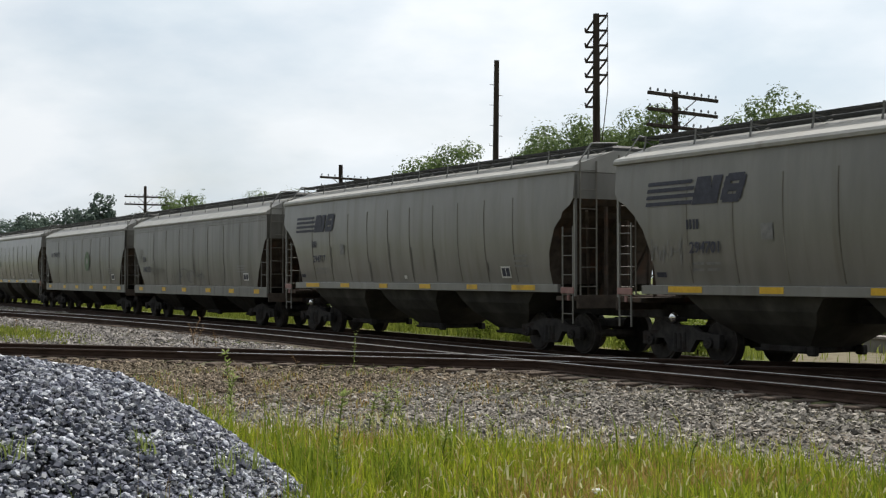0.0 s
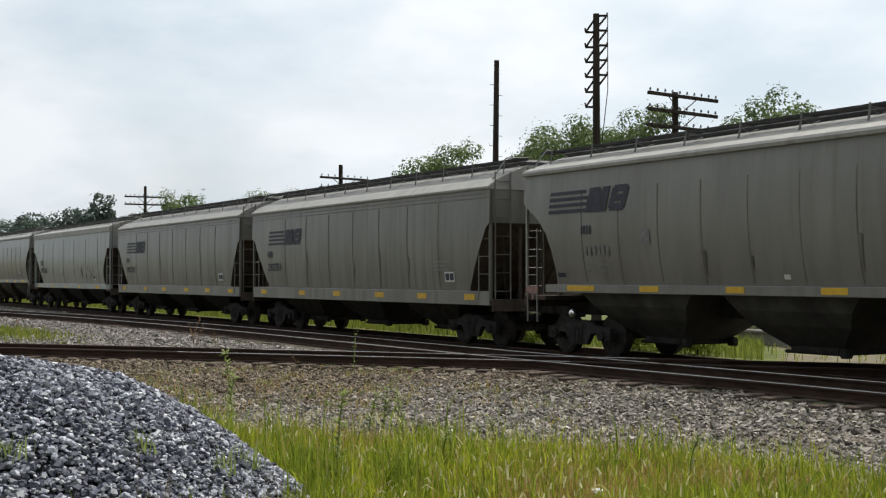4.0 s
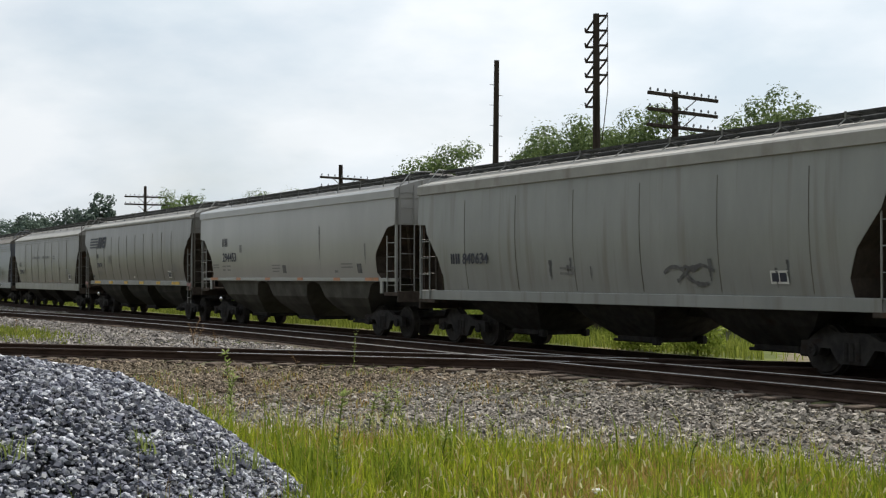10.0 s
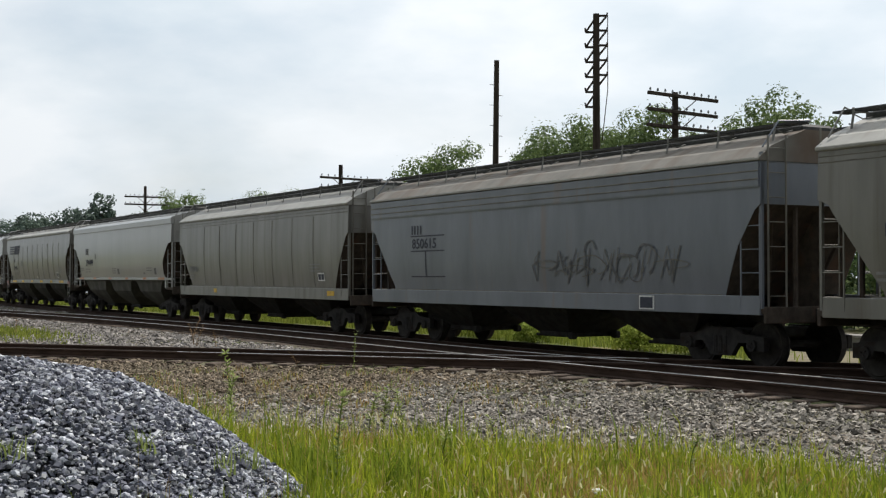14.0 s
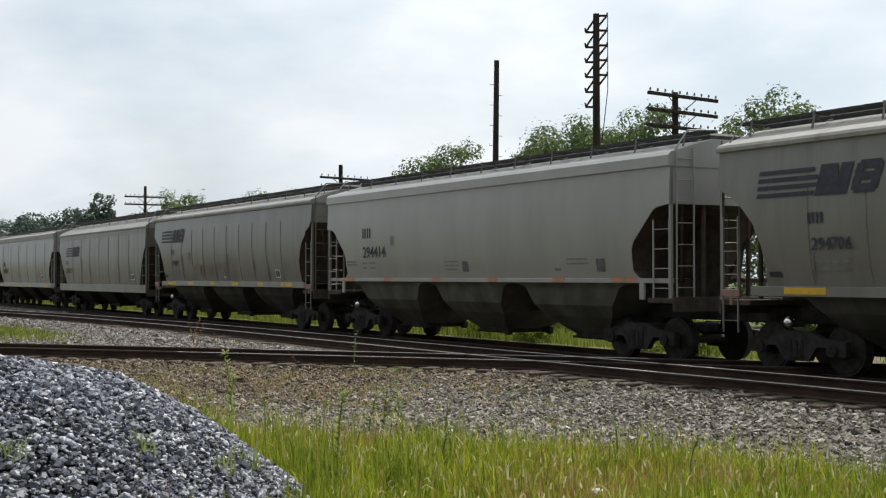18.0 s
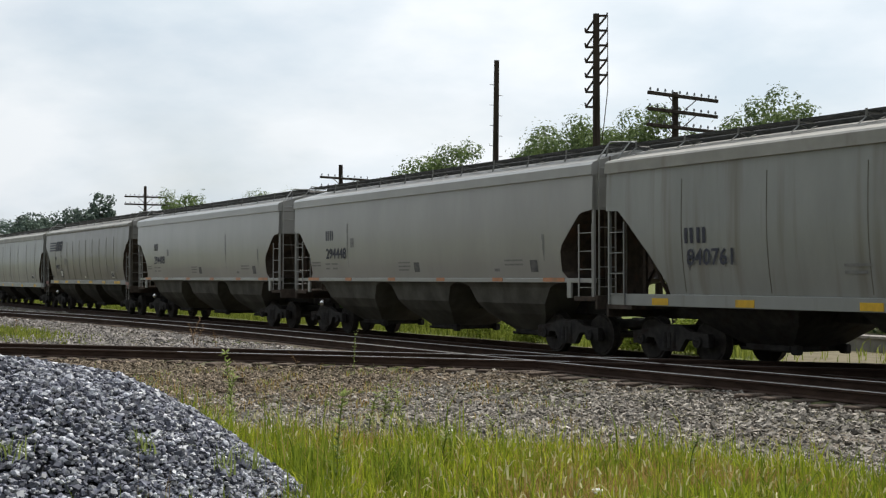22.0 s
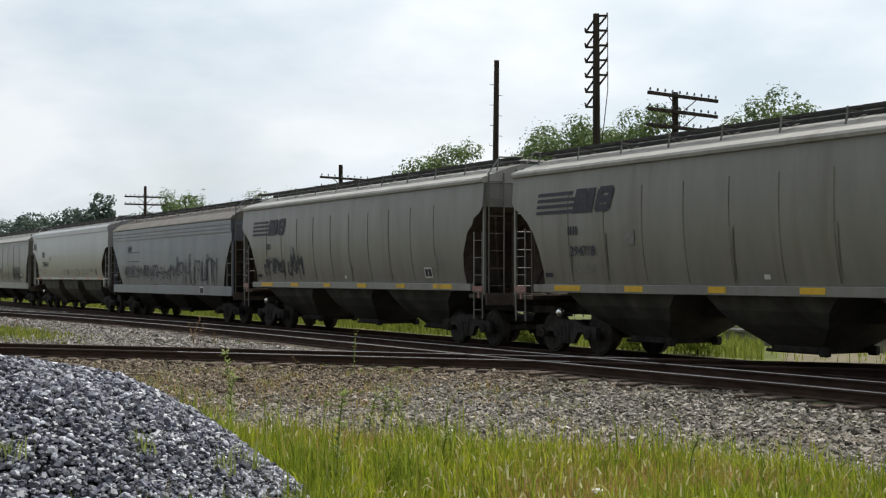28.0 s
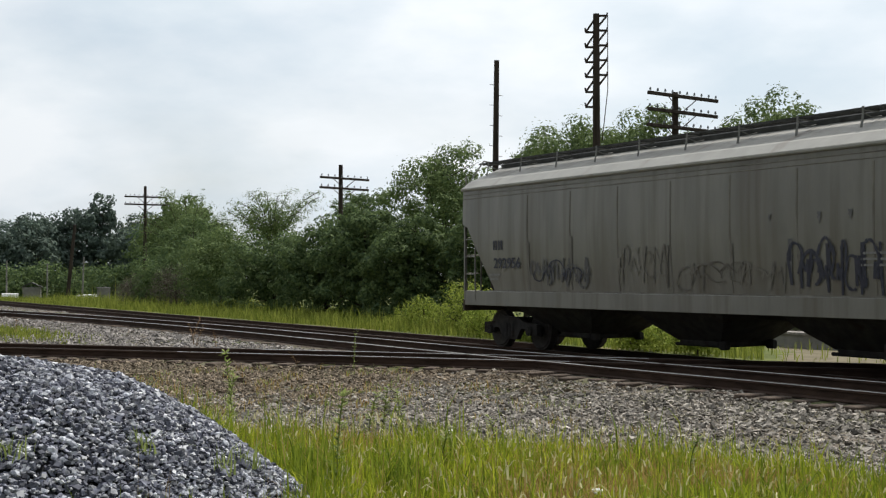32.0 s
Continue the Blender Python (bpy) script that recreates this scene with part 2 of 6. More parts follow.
# near-black: the shade between the pile's stones is painted in
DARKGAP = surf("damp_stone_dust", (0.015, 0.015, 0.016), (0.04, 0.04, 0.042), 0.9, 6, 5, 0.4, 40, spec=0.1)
STRAWM = leaf("dry_grass_stalk", (0.25, 0.155, 0.05), (0.48, 0.36, 0.14), 0.4)
SEEDM = leaf("pale_seed_head", (0.4, 0.37, 0.18), (0.62, 0.58, 0.34), 0.4)
VERGEM = leaf("sunlit_weed_leaf", (0.15, 0.21, 0.03), (0.34, 0.39, 0.08), 0.4)
LEAFM = leaf("broad_leaf", (0.062, 0.10, 0.046), (0.15, 0.205, 0.075), 0.3)
LEAFL = leaf("young_leaf", (0.085, 0.128, 0.052), (0.19, 0.25, 0.09), 0.25)
# pale bluish green: aerial haze painted into the far trees' leaves
FARHAZEM = leaf("far_conifer_leaf", (0.075, 0.105, 0.088), (0.125, 0.165, 0.13), 0.2)
TWIGM = leaf("dry_twig", (0.085, 0.075, 0.06), (0.16, 0.14, 0.11), 0.2)
MEADOWG = leaf("meadow_blade", (0.11, 0.145, 0.022), (0.28, 0.31, 0.065), 0.45)


# ---------------------------------------------------------------- mesh helpers
def part(name, bm, material, parent=None, label="", at=None, smooth=False):
    me = bpy.data.meshes.new(name)
    if smooth:
        for f in bm.faces:
            f.smooth = True
    bm.to_mesh(me)
    bm.free()
    me.materials.append(material)
    ob = new(name, me)
    if parent:
        ob.parent = parent
    if at is not None:
        ob.matrix_basis = at
    if label:
        tagged(ob, label)
    return ob


def again(ob, at, label=""):
    """Another piece on the same mesh, beside ob under the same parent."""
    o = new(ob.name.split(".")[0], ob.data)
    o.parent = ob.parent
    o.matrix_basis = at
    if label:
        tagged(o, label)
    return o


def soup(name, verts, faces, material, smooth=False):
    me = bpy.data.meshes.new(name)
    me.from_pydata(verts, [], faces)
    me.materials.append(material)
    if smooth:
        me.polygons.foreach_set("use_smooth", [True] * len(me.polygons))
    me.update()
    return new(name, me)


def fast(name, verts, tris, material):
    """A large triangle mesh from arrays."""
    me = bpy.data.meshes.new(name)
    nv, nf = len(verts), len(tris)
    me.vertices.add(nv)
    me.vertices.foreach_set("co", np.ascontiguousarray(verts, dtype=np.float32).ravel())
    me.loops.add(nf * 3)
    me.loops.foreach_set("vertex_index", np.ascontiguousarray(tris, dtype=np.int32).ravel())
    me.polygons.add(nf)
    me.polygons.foreach_set("loop_start", np.arange(0, nf * 3, 3, dtype=np.int32))
    me.materials.append(material)
    me.update(calc_edges=True)
    me.shade_flat()
    return new(name, me)


def box(bm, c, s, bevel=0.0, m=None):
    """A box at c with full sizes s."""
    r = bmesh.ops.create_cube(bm, size=1.0)
    vs = r["verts"]
    for v in vs:
        v.co = Vector((v.co.x * s[0], v.co.y * s[1], v.co.z * s[2]))
    if bevel:
        es = list({e for v in vs for e in v.link_edges})
        rb = bmesh.ops.bevel(bm, geom=es, offset=bevel, segments=1, affect="EDGES")
        vs = list({v for f in rb["faces"] for v in f.verts} | {v for v in vs if v.is_valid})
    for v in vs:
        if m is not None:
            v.co = m @ v.co
        v.co += Vector(c)
    return vs


def rod(bm, a, b, r, seg=8, r2=None):
    a, b = Vector(a), Vector(b)
    d = b - a
    m = Matrix.Translation((a + b) / 2) @ d.to_track_quat("Z", "Y").to_matrix().to_4x4()
    bmesh.ops.create_cone(bm, cap_ends=True, segments=seg, radius1=r, radius2=r if r2 is None else r2, depth=d.length, matrix=m)


def loft(bm, rings, close=True, caps=True):
    """Skins rings of equal point counts."""
    vv = [[bm.verts.new(p) for p in ring] for ring in rings]
    k = len(vv[0])
    for a, b in zip(vv, vv[1:]):
        for i in range(k if close else k - 1):
            j = (i + 1) % k
            bm.faces.new((a[i], a[j], b[j], b[i]))
    if caps and close:
        bm.faces.new(vv[0][::-1])
        bm.faces.new(vv[-1])
    bmesh.ops.recalc_face_normals(bm, faces=bm.faces)


def outward(bm, d):
    """Turns an open sheet so that its faces look along d."""
    bm.normal_update()
    if sum((f.normal * f.calc_area()).dot(Vector(d)) for f in bm.faces) < 0:
        bmesh.ops.reverse_faces(bm, faces=bm.faces[:])


def thing(name, label, category, group="", at=None, kind=""):
    e = new(name)
    e.empty_display_size = 0.3
    tagged(e, label, category, group, kind)
    if at is not None:
        e.matrix_basis = at
    return e


# ---------------------------------------------------------------- the plan
TRACK_Z = -0.115            # its rail tops, against those of the other two tracks
TRACK_Y = 18.13            # centre line of the track that carries the train
SPEED = 16.74
GAUGE = 1.435
D_ANGLE = math.atan2(0.8, 1.0)
D_DIR = Vector((math.cos(D_ANGLE), math.sin(D_ANGLE), 0))
D_MID = Vector((-27.2 + 0.72 * math.sin(D_ANGLE), 11.05 - 0.72 * math.cos(D_ANGLE), 0))


def track2_y(x):
    return float(np.interp(x, [-160, -120, -100, -84, -67, -56, -50, -45, -40, -35, -25, -18, -14, -5, 40, 620],
                           [-25, -6, 2.2, 7.6, 11.9, 13.45, 14.0, 14.32, 14.5, 14.6, 14.66, 14.9, 15.05, 15.2, 15.5, 15.5]))


def off_d(x, y):
    """Distance from the crossing line's centre, positive on the camera's side."""
    dx, dy = x - D_MID.x, y - D_MID.y
    return dx * D_DIR.y - dy * D_DIR.x


GRASS_EDGE = ([-40, -21, -15.1, -14.5, -12.55, -11.6, -9.8, -8.0, 6], [1.2, 4.0, 5.9, 7.1, 7.7, 9.1, 9.2, 9.3, 9.6])


def ground_z(x, y):
    s = off_d(x, y)
    near = min(max((s - 1.4) / 3.0, 0), 1) * min(max((13.6 - y) / 2.0, 0), 1)
    far = min(max((y - 20.4) / 2.0, 0), 1)
    dip = min(max((-106 - x) / 14, 0), 1) * min(max((y - 23) / 5, 0), 1)
    edge = min(max((min(s, track2_y(x) - y) - 0.95) / 0.3, 0), 1) if s > 0 else 0.0
    low = -TRACK_Z * min(max((y - 16.0) / 0.8, 0), 1) * min(max((22 - y) / 1.5, 0), 1)
    z = -0.2 - low - 0.05 * edge - 0.15 * near - 0.18 * far - 1.0 * dip
    return z + 0.05 * (noise.noise(Vector((x * 0.35, y * 0.35, 0))) - 0.1) * (0.3 + near + far)


def steps(*spans):
    out = []
    for a, b, n in spans:
        out += list(np.linspace(a, b, n, endpoint=False))
    return out + [spans[-1][1]]


def build_ground():
    xs = steps((-3000, -700, 8), (-700, -200, 12), (-200, -80, 24), (-80, -40, 80), (-40, 4, 150), (4, 60, 30), (60, 700, 16), (700, 3000, 8))
    ys = steps((-3000, -300, 8), (-300, -20, 14), (-20, 0, 20), (0, 24, 110), (24, 60, 50), (60, 300, 24), (300, 3000, 10))
    verts = [(x, y, ground_z(x, y)) for y in ys for x in xs]
    w = len(xs)
    faces = [(j * w + i, j * w + i + 1, (j + 1) * w + i + 1, (j + 1) * w + i) for j in range(len(ys) - 1) for i in range(w - 1)]
    g = soup("ground", verts, faces, GROUNDM, True)
    g.data.materials.append(MEADOWM)
    g.data.materials.append(SAND)
    for p in g.data.polygons:
        c = p.center
        wob = 0.9 * noise.noise(Vector((c.x * 0.5, c.y * 0.5, 3)))
        if c.y > 21.3 + wob * 0.5 or (c.y + wob < np.interp(c.x, *GRASS_EDGE)):
            p.material_index = 1
        if c.y > 20.2 and c.x > -1.04 * c.y + wob and c.x < 30 and c.y < 36:
            p.material_index = 2
    tagged(g, "flat gravelly ground with grassy verges", "ground", kind="structure")


build_ground()


# ---------------------------------------------------------------- tracks
RAIL_PROFILE = [(-0.07, -0.18), (0.07, -0.18), (0.07, -0.165), (0.012, -0.14), (0.012, -0.045), (0.035, -0.036), (0.036, -0.006), (0.03, -0.001),
                (-0.03, -0.001), (-0.036, -0.006), (-0.035, -0.036), (-0.012, -0.045), (-0.012, -0.14), (-0.07, -0.165)]
HEAD_PROFILE = [(-0.031, -0.004), (0.031, -0.004), (0.026, 0.005), (-0.026, 0.005)]


def sweep(pts, profile):
    bm = bmesh.new()
    rings = []
    for i, p in enumerate(pts):
        a, b = pts[max(i - 1, 0)], pts[min(i + 1, len(pts) - 1)]
        d = (Vector(b) - Vector(a)).normalized()
        n = Vector((d.y, -d.x, 0))
        rings.append([Vector(p) + n * u + Vector((0, 0, v)) for u, v in profile])
    loft(bm, rings)
    return bm


def offset(pts, o):
    out = []
    for i, p in enumerate(pts):
        a, b = pts[max(i - 1, 0)], pts[min(i + 1, len(pts) - 1)]
        d = (Vector(b) - Vector(a)).normalized()
        out.append(Vector(p) + Vector((d.y, -d.x, 0)) * o)
    return out


def tie_mesh():
    bm = bmesh.new()
    box(bm, (0, 0, -0.265), (0.23, 2.6, 0.17), 0.015)
    return bm


def along(pts, gap, a, b):
    """Places every gap metres along pts, between the lengths a and b."""
    out, run, nxt = [], 0.0, a
    for p, q in zip(pts, pts[1:]):
        p, q = Vector(p), Vector(q)
        d = (q - p).length
        while run + d >= nxt and nxt <= b:
            if nxt >= run:
                u = (q - p).normalized()
                out.append((p + u * (nxt - run), math.degrees(math.atan2(u.y, u.x))))
            nxt += gap
        run += d
    return out


def build_track(name, pts, label, near, gap=0.54, head=None, frog=None):
    """near: the x stretch whose ties are pieces of their own; the rest are joined. frog: the x stretch of polished heads."""
    e = thing(name, label, "track", kind="structure")
    for o in (-(GAUGE / 2 + 0.036), GAUGE / 2 + 0.036):
        q = offset(pts, o)
        part("rail", sweep(q, RAIL_PROFILE), RAILM, e)
        if frog is None:
            part("rail_head", sweep(q, HEAD_PROFILE), head, e, "shiny worn running surface")
        else:
            cuts = [q[0]] + [q[0].lerp(q[-1], (x - q[0].x) / (q[-1].x - q[0].x)) for x in frog] + [q[-1]]
            for k, (a, b) in enumerate(zip(cuts, cuts[1:])):
                part("rail_head", sweep([a, b], HEAD_PROFILE), head if k == 1 else DULLHEAD, e, "shiny worn running surface" if k == 1 else "rusty dull running surface")
    tie, rest, total = None, [], sum((Vector(b) - Vector(a)).length for a, b in zip(pts, pts[1:]))
    rnd = random.Random(5)
    for p, ang in along(pts, gap, 0, total):
        ang += rnd.uniform(-1.5, 1.5)
        m = pose(p.x, p.y, p.z + rnd.uniform(-0.012, 0.006), 0, 0, ang) @ pose(0, rnd.uniform(-0.16, 0.16), rnd.uniform(-0.01, 0.02))
        if near[0] < p.x < near[1]:
            if tie is None:
                tie = part("tie", tie_mesh(), TIE, e, at=m)
            else:
                again(tie, m)
        elif -170 < p.x < 120:
            rest.append(m)
    if rest:
        base = [Vector((sx * 0.115, sy * 1.3, z)) for z in (-0.35, -0.18) for sx, sy in ((-1, -1), (1, -1), (1, 1), (-1, 1))]
        v, f = [], []
        for m in rest:
            k = len(v)
            v += [m @ b for b in base]
            f += [(k + 4, k + 5, k + 6, k + 7), (k, k + 1, k + 5, k + 4), (k + 1, k + 2, k + 6, k + 5), (k + 2, k + 3, k + 7, k + 6), (k + 3, k, k + 4, k + 7)]
        o = soup("ties", v, f, TIE)
        o.parent = e
        tagged(o, kind="stuff")
    return e


build_track("track_main", [(-640, TRACK_Y, TRACK_Z), (640, TRACK_Y, TRACK_Z)], "straight main railway track on dark wooden ties", (-60, -10), head=DULLHEAD)
T2 = [(x, track2_y(x), 0) for x in [*range(-158, -70, 4), *range(-70, 0, 2), 0, 20, 40, 120, 620]]
build_track("track_second", T2, "second railway track with bright rails converging on the main line", (-62, -10), head=WORNHEAD)
TD = [tuple(D_MID + D_DIR * s) for s in (-90, -40, -20, 0, 20, 60, 200)]
build_track("track_crossing", TD, "rusty railway track crossing the other two at an angle", (-40, -12), head=WORNHEAD, frog=(-27.5, -20.6))


# ---------------------------------------------------------------- stones
def ico():
    bm = bmesh.new()
    bmesh.ops.create_icosphere(bm, subdivisions=1, radius=1)
    bm.verts.ensure_lookup_table()
    v = np.array([x.co[:] for x in bm.verts])
    f = np.array([[x.index for x in q.verts] for q in bm.faces])
    bm.free()
    return v, f


ICO_V, ICO_F = ico()


OCT_V = np.array([(1, 0, 0), (-1, 0, 0), (0, 1, 0), (0, -1, 0), (0, 0, 1), (0, 0, -1)], float)
OCT_F = np.array([(0, 2, 4), (2, 1, 4), (1, 3, 4), (3, 0, 4), (2, 0, 5), (1, 2, 5), (3, 1, 5), (0, 3, 5)])


CUBE_V = np.array([(x, y, z) for z in (-0.7, 0.7) for y in (-0.7, 0.7) for x in (-0.7, 0.7)], float)
CUBE_F = np.array([(0, 2, 3), (0, 3, 1), (4, 5, 7), (4, 7, 6), (0, 1, 5), (0, 5, 4), (1, 3, 7), (1, 7, 5), (3, 2, 6), (3, 6, 7), (2, 0, 4), (2, 4, 6)])


def stones(name, pts, size, material, label, seed, flat=0.75, jitter=0.4, shape="sharp", spread=0.36, rough=0.12):
    """Crushed stones at pts, of the given mean size, each turned at random."""
    rg = np.random.default_rng(seed)
    n = len(pts)
    pts = np.asarray(pts, dtype=float)
    BV, BF = {"sharp": (OCT_V * 1.25, OCT_F), "round": (ICO_V * 1.05, ICO_F), "block": (CUBE_V, CUBE_F)}[shape]
    shapes = np.stack([BV * (1 + rg.uniform(-jitter, jitter, (len(BV), 1))) * rg.uniform(0.45, 1.35, 3) + rg.normal(0, rough, (len(BV), 3)) for _ in range(60)])
    pick = rg.integers(0, 60, n)
    q = rg.normal(size=(n, 4))
    q /= np.linalg.norm(q, axis=1, keepdims=True)
    w, x, y, z = q.T
    R = np.stack([1 - 2 * (y * y + z * z), 2 * (x * y - z * w), 2 * (x * z + y * w), 2 * (x * y + z * w), 1 - 2 * (x * x + z * z), 2 * (y * z - x * w),
                  2 * (x * z - y * w), 2 * (y * z + x * w), 1 - 2 * (x * x + y * y)], 1).reshape(n, 3, 3)
    s = size * rg.lognormal(-0.04, spread, n) * 0.5
    V = np.einsum("nij,nkj->nki", R, shapes[pick]) * s[:, None, None]
    V[:, :, 2] *= flat
    V += pts[:, None, :]
    F = BF[None] + (np.arange(n) * len(BV))[:, None, None]
    ob = fast(name, V.reshape(-1, 3), F.reshape(-1, 3), material)
    return tagged(ob, label, "gravel", kind="stuff")


PILE_A, PILE_B = Vector((-11.5, 2.1, 0)), Vector((-12.1, -1.2, 0))
PILE_R = [0, 0.3, 0.56, 1.07, 1.39, 1.77, 2.15, 2.53, 2.75, 3.15]
PILE_H = [0.915, 0.89, 0.825, 0.715, 0.575, 0.375, 0.10, -0.175, -0.36, -0.6]


def pile_z(x, y):
    p = Vector((x, y, 0))
    d = PILE_B - PILE_A
    u = min(max((p - PILE_A).dot(d) / d.length_squared, 0), 1)
    r = (p - PILE_A - d * u).length
    return float(np.interp(r, PILE_R, PILE_H)) + 0.04 * noise.noise(Vector((x * 1.7, y * 1.7, 0)))


def build_pile():
    xs, ys = np.linspace(-15.4, -8.2, 60), np.linspace(-4.5, 5.4, 80)
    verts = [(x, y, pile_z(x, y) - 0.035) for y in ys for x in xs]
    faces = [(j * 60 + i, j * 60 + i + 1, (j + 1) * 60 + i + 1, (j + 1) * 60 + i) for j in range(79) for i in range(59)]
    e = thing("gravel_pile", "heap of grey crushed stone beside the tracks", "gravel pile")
    # dark core sheet paints the shade seen between the stones
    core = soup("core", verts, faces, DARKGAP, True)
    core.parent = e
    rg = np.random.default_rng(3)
    pts = []
    for x, y in zip(rg.uniform(-14.9, -8.2, 104000), rg.uniform(-2.2, 5.3, 104000)):
        z = pile_z(x, y)
        if (x + 0.17 * y < -12.9 or y < 0.9) and rg.random() < 0.86:
            continue
        if z > -0.42:
            pts.append((x, y, z + rg.uniform(-0.03, 0.03)))
    for k, (shape, sz, jit) in enumerate((("round", 0.049, 0.13), ("block", 0.046, 0.16), ("block", 0.04, 0.2), ("block", 0.045, 0.2))):
        s = stones("gravel", pts[k::4], sz, (STONE, STONED, STONEL, STONED)[k], "grey crushed stones", 4 + k, 0.8, jit, shape, 0.24, 0.06)
        del s["category"]
        s.parent = e


build_pile()


def scatter_ballast():
    rg = np.random.default_rng(8)
    brown, grey, pale, inner = [], [], [], []
    for x, y in zip(rg.uniform(-34, -7.5, 150000), rg.uniform(3.8, 14.4, 150000)):
        s = off_d(x, y)
        t2 = track2_y(x) - y
        edge = np.interp(x, *GRASS_EDGE) + 0.7 * noise.noise(Vector((x * 0.8, y * 0.8, 5)))
        if s < 0.95 or t2 < 0.95 or y < edge - 0.5:
            continue
        z = ground_z(x, y)
        shoulder = min(s, t2)
        if shoulder < 1.5:
            if noise.noise(Vector((x * 1.9, y * 1.9, 1))) < 0.35 - (shoulder - 0.95) * 1.3:
                continue
            z = ground_z(x, y) + 0.015
        g = min(max((x + 22 + 3 * noise.noise(Vector((x * 0.5, y * 0.5, 9)))) / 5, 0), 1)
        if rg.random() < 0.06 - 0.35 * noise.noise(Vector((x * 0.45, y * 0.8, 14))) and s > 1.8:
            continue
        if rg.random() < 0.35 and y < edge + 0.5:
            continue
        (grey if rg.random() < g else brown).append((x, y, z + rg.uniform(-0.02, 0.02)))
    for x, y in zip(rg.uniform(-66, -28, 26000), rg.uniform(5, 13.2, 26000)):
        if off_d(x, y) > -1.2 or track2_y(x) - y < 1.3:
            continue
        pale.append((x, y, ground_z(x, y) + rg.uniform(-0.02, 0.02)))
    for x, y in zip(rg.uniform(-130, -66, 9000), rg.uniform(-9, 13.2, 9000)):
        if off_d(x, y) < -1.2 and track2_y(x) - y > 1.3 and y > 0.11 * x + 10:
            pale.append((x, y, ground_z(x, y)))
    for x, y in zip(rg.uniform(-130, -48, 15000), rg.uniform(4, 16.6, 15000)):
        if y - track2_y(x) > 0.8:
            pale.append((x, y, ground_z(x, y)))
    for x, y in zip(rg.uniform(-60, -10, 24000), rg.uniform(6, 20.2, 24000)):
        if abs(off_d(x, y)) < 1.0 or abs(track2_y(x) - y) < 1.0 or (y > 15.8 and y < 20.3):
            inner.append((x, y, ground_z(x, y) - 0.03 + rg.uniform(-0.02, 0.02)))
    stones("ballast_brown", brown, 0.048, BALLAST, "brown dusty ballast stones beside the rails", 21)
    stones("ballast_grey", grey, 0.05, GREYBAL, "grey ballast stones beside the rails", 22)
    stones("ballast_pale", pale, 0.075, PALEBAL, "pale pinkish ballast between the diverging tracks", 23)
    stones("ballast_between_rails", inner, 0.08, OILBAL, "dark ballast between the ties", 24)


scatter_ballast()


# ---------------------------------------------------------------- grass
def blades(name, pts, h, w, material, label, seed, lean=0.35, category="grass"):
    """Curved tapering blades standing at pts."""
    rg = np.random.default_rng(seed)
    n = len(pts)
    P = np.asarray(pts, float)
    H = h * rg.lognormal(-0.05, 0.3, n)
    W = w * rg.uniform(0.6, 1.3, n)
    a = rg.uniform(0, 2 * np.pi, n)
    side = np.stack([np.cos(a), np.sin(a), 0 * a], 1)
    b = rg.uniform(0, 2 * np.pi, n)
    ln = np.abs(rg.normal(0, lean, n))
    out = np.stack([np.cos(b), np.sin(b), 0 * b], 1) * ln[:, None]
    up = np.array([0, 0, 1.0])
    mid = P + (up * 0.55 + out * 0.3) * H[:, None]
    tip = P + (up * (1 - 0.35 * ln[:, None]) + out) * H[:, None]
    s = side * (W / 2)[:, None]
    V = np.stack([P - s, P + s, mid - s * 0.8, mid + s * 0.8, tip], 1)
    F = np.array([[0, 1, 3], [0, 3, 2], [2, 3, 4]])[None] + (np.arange(n) * 5)[:, None, None]
    return tagged(fast(name, V.reshape(-1, 3), F.reshape(-1, 3), material), label, category, kind="stuff")


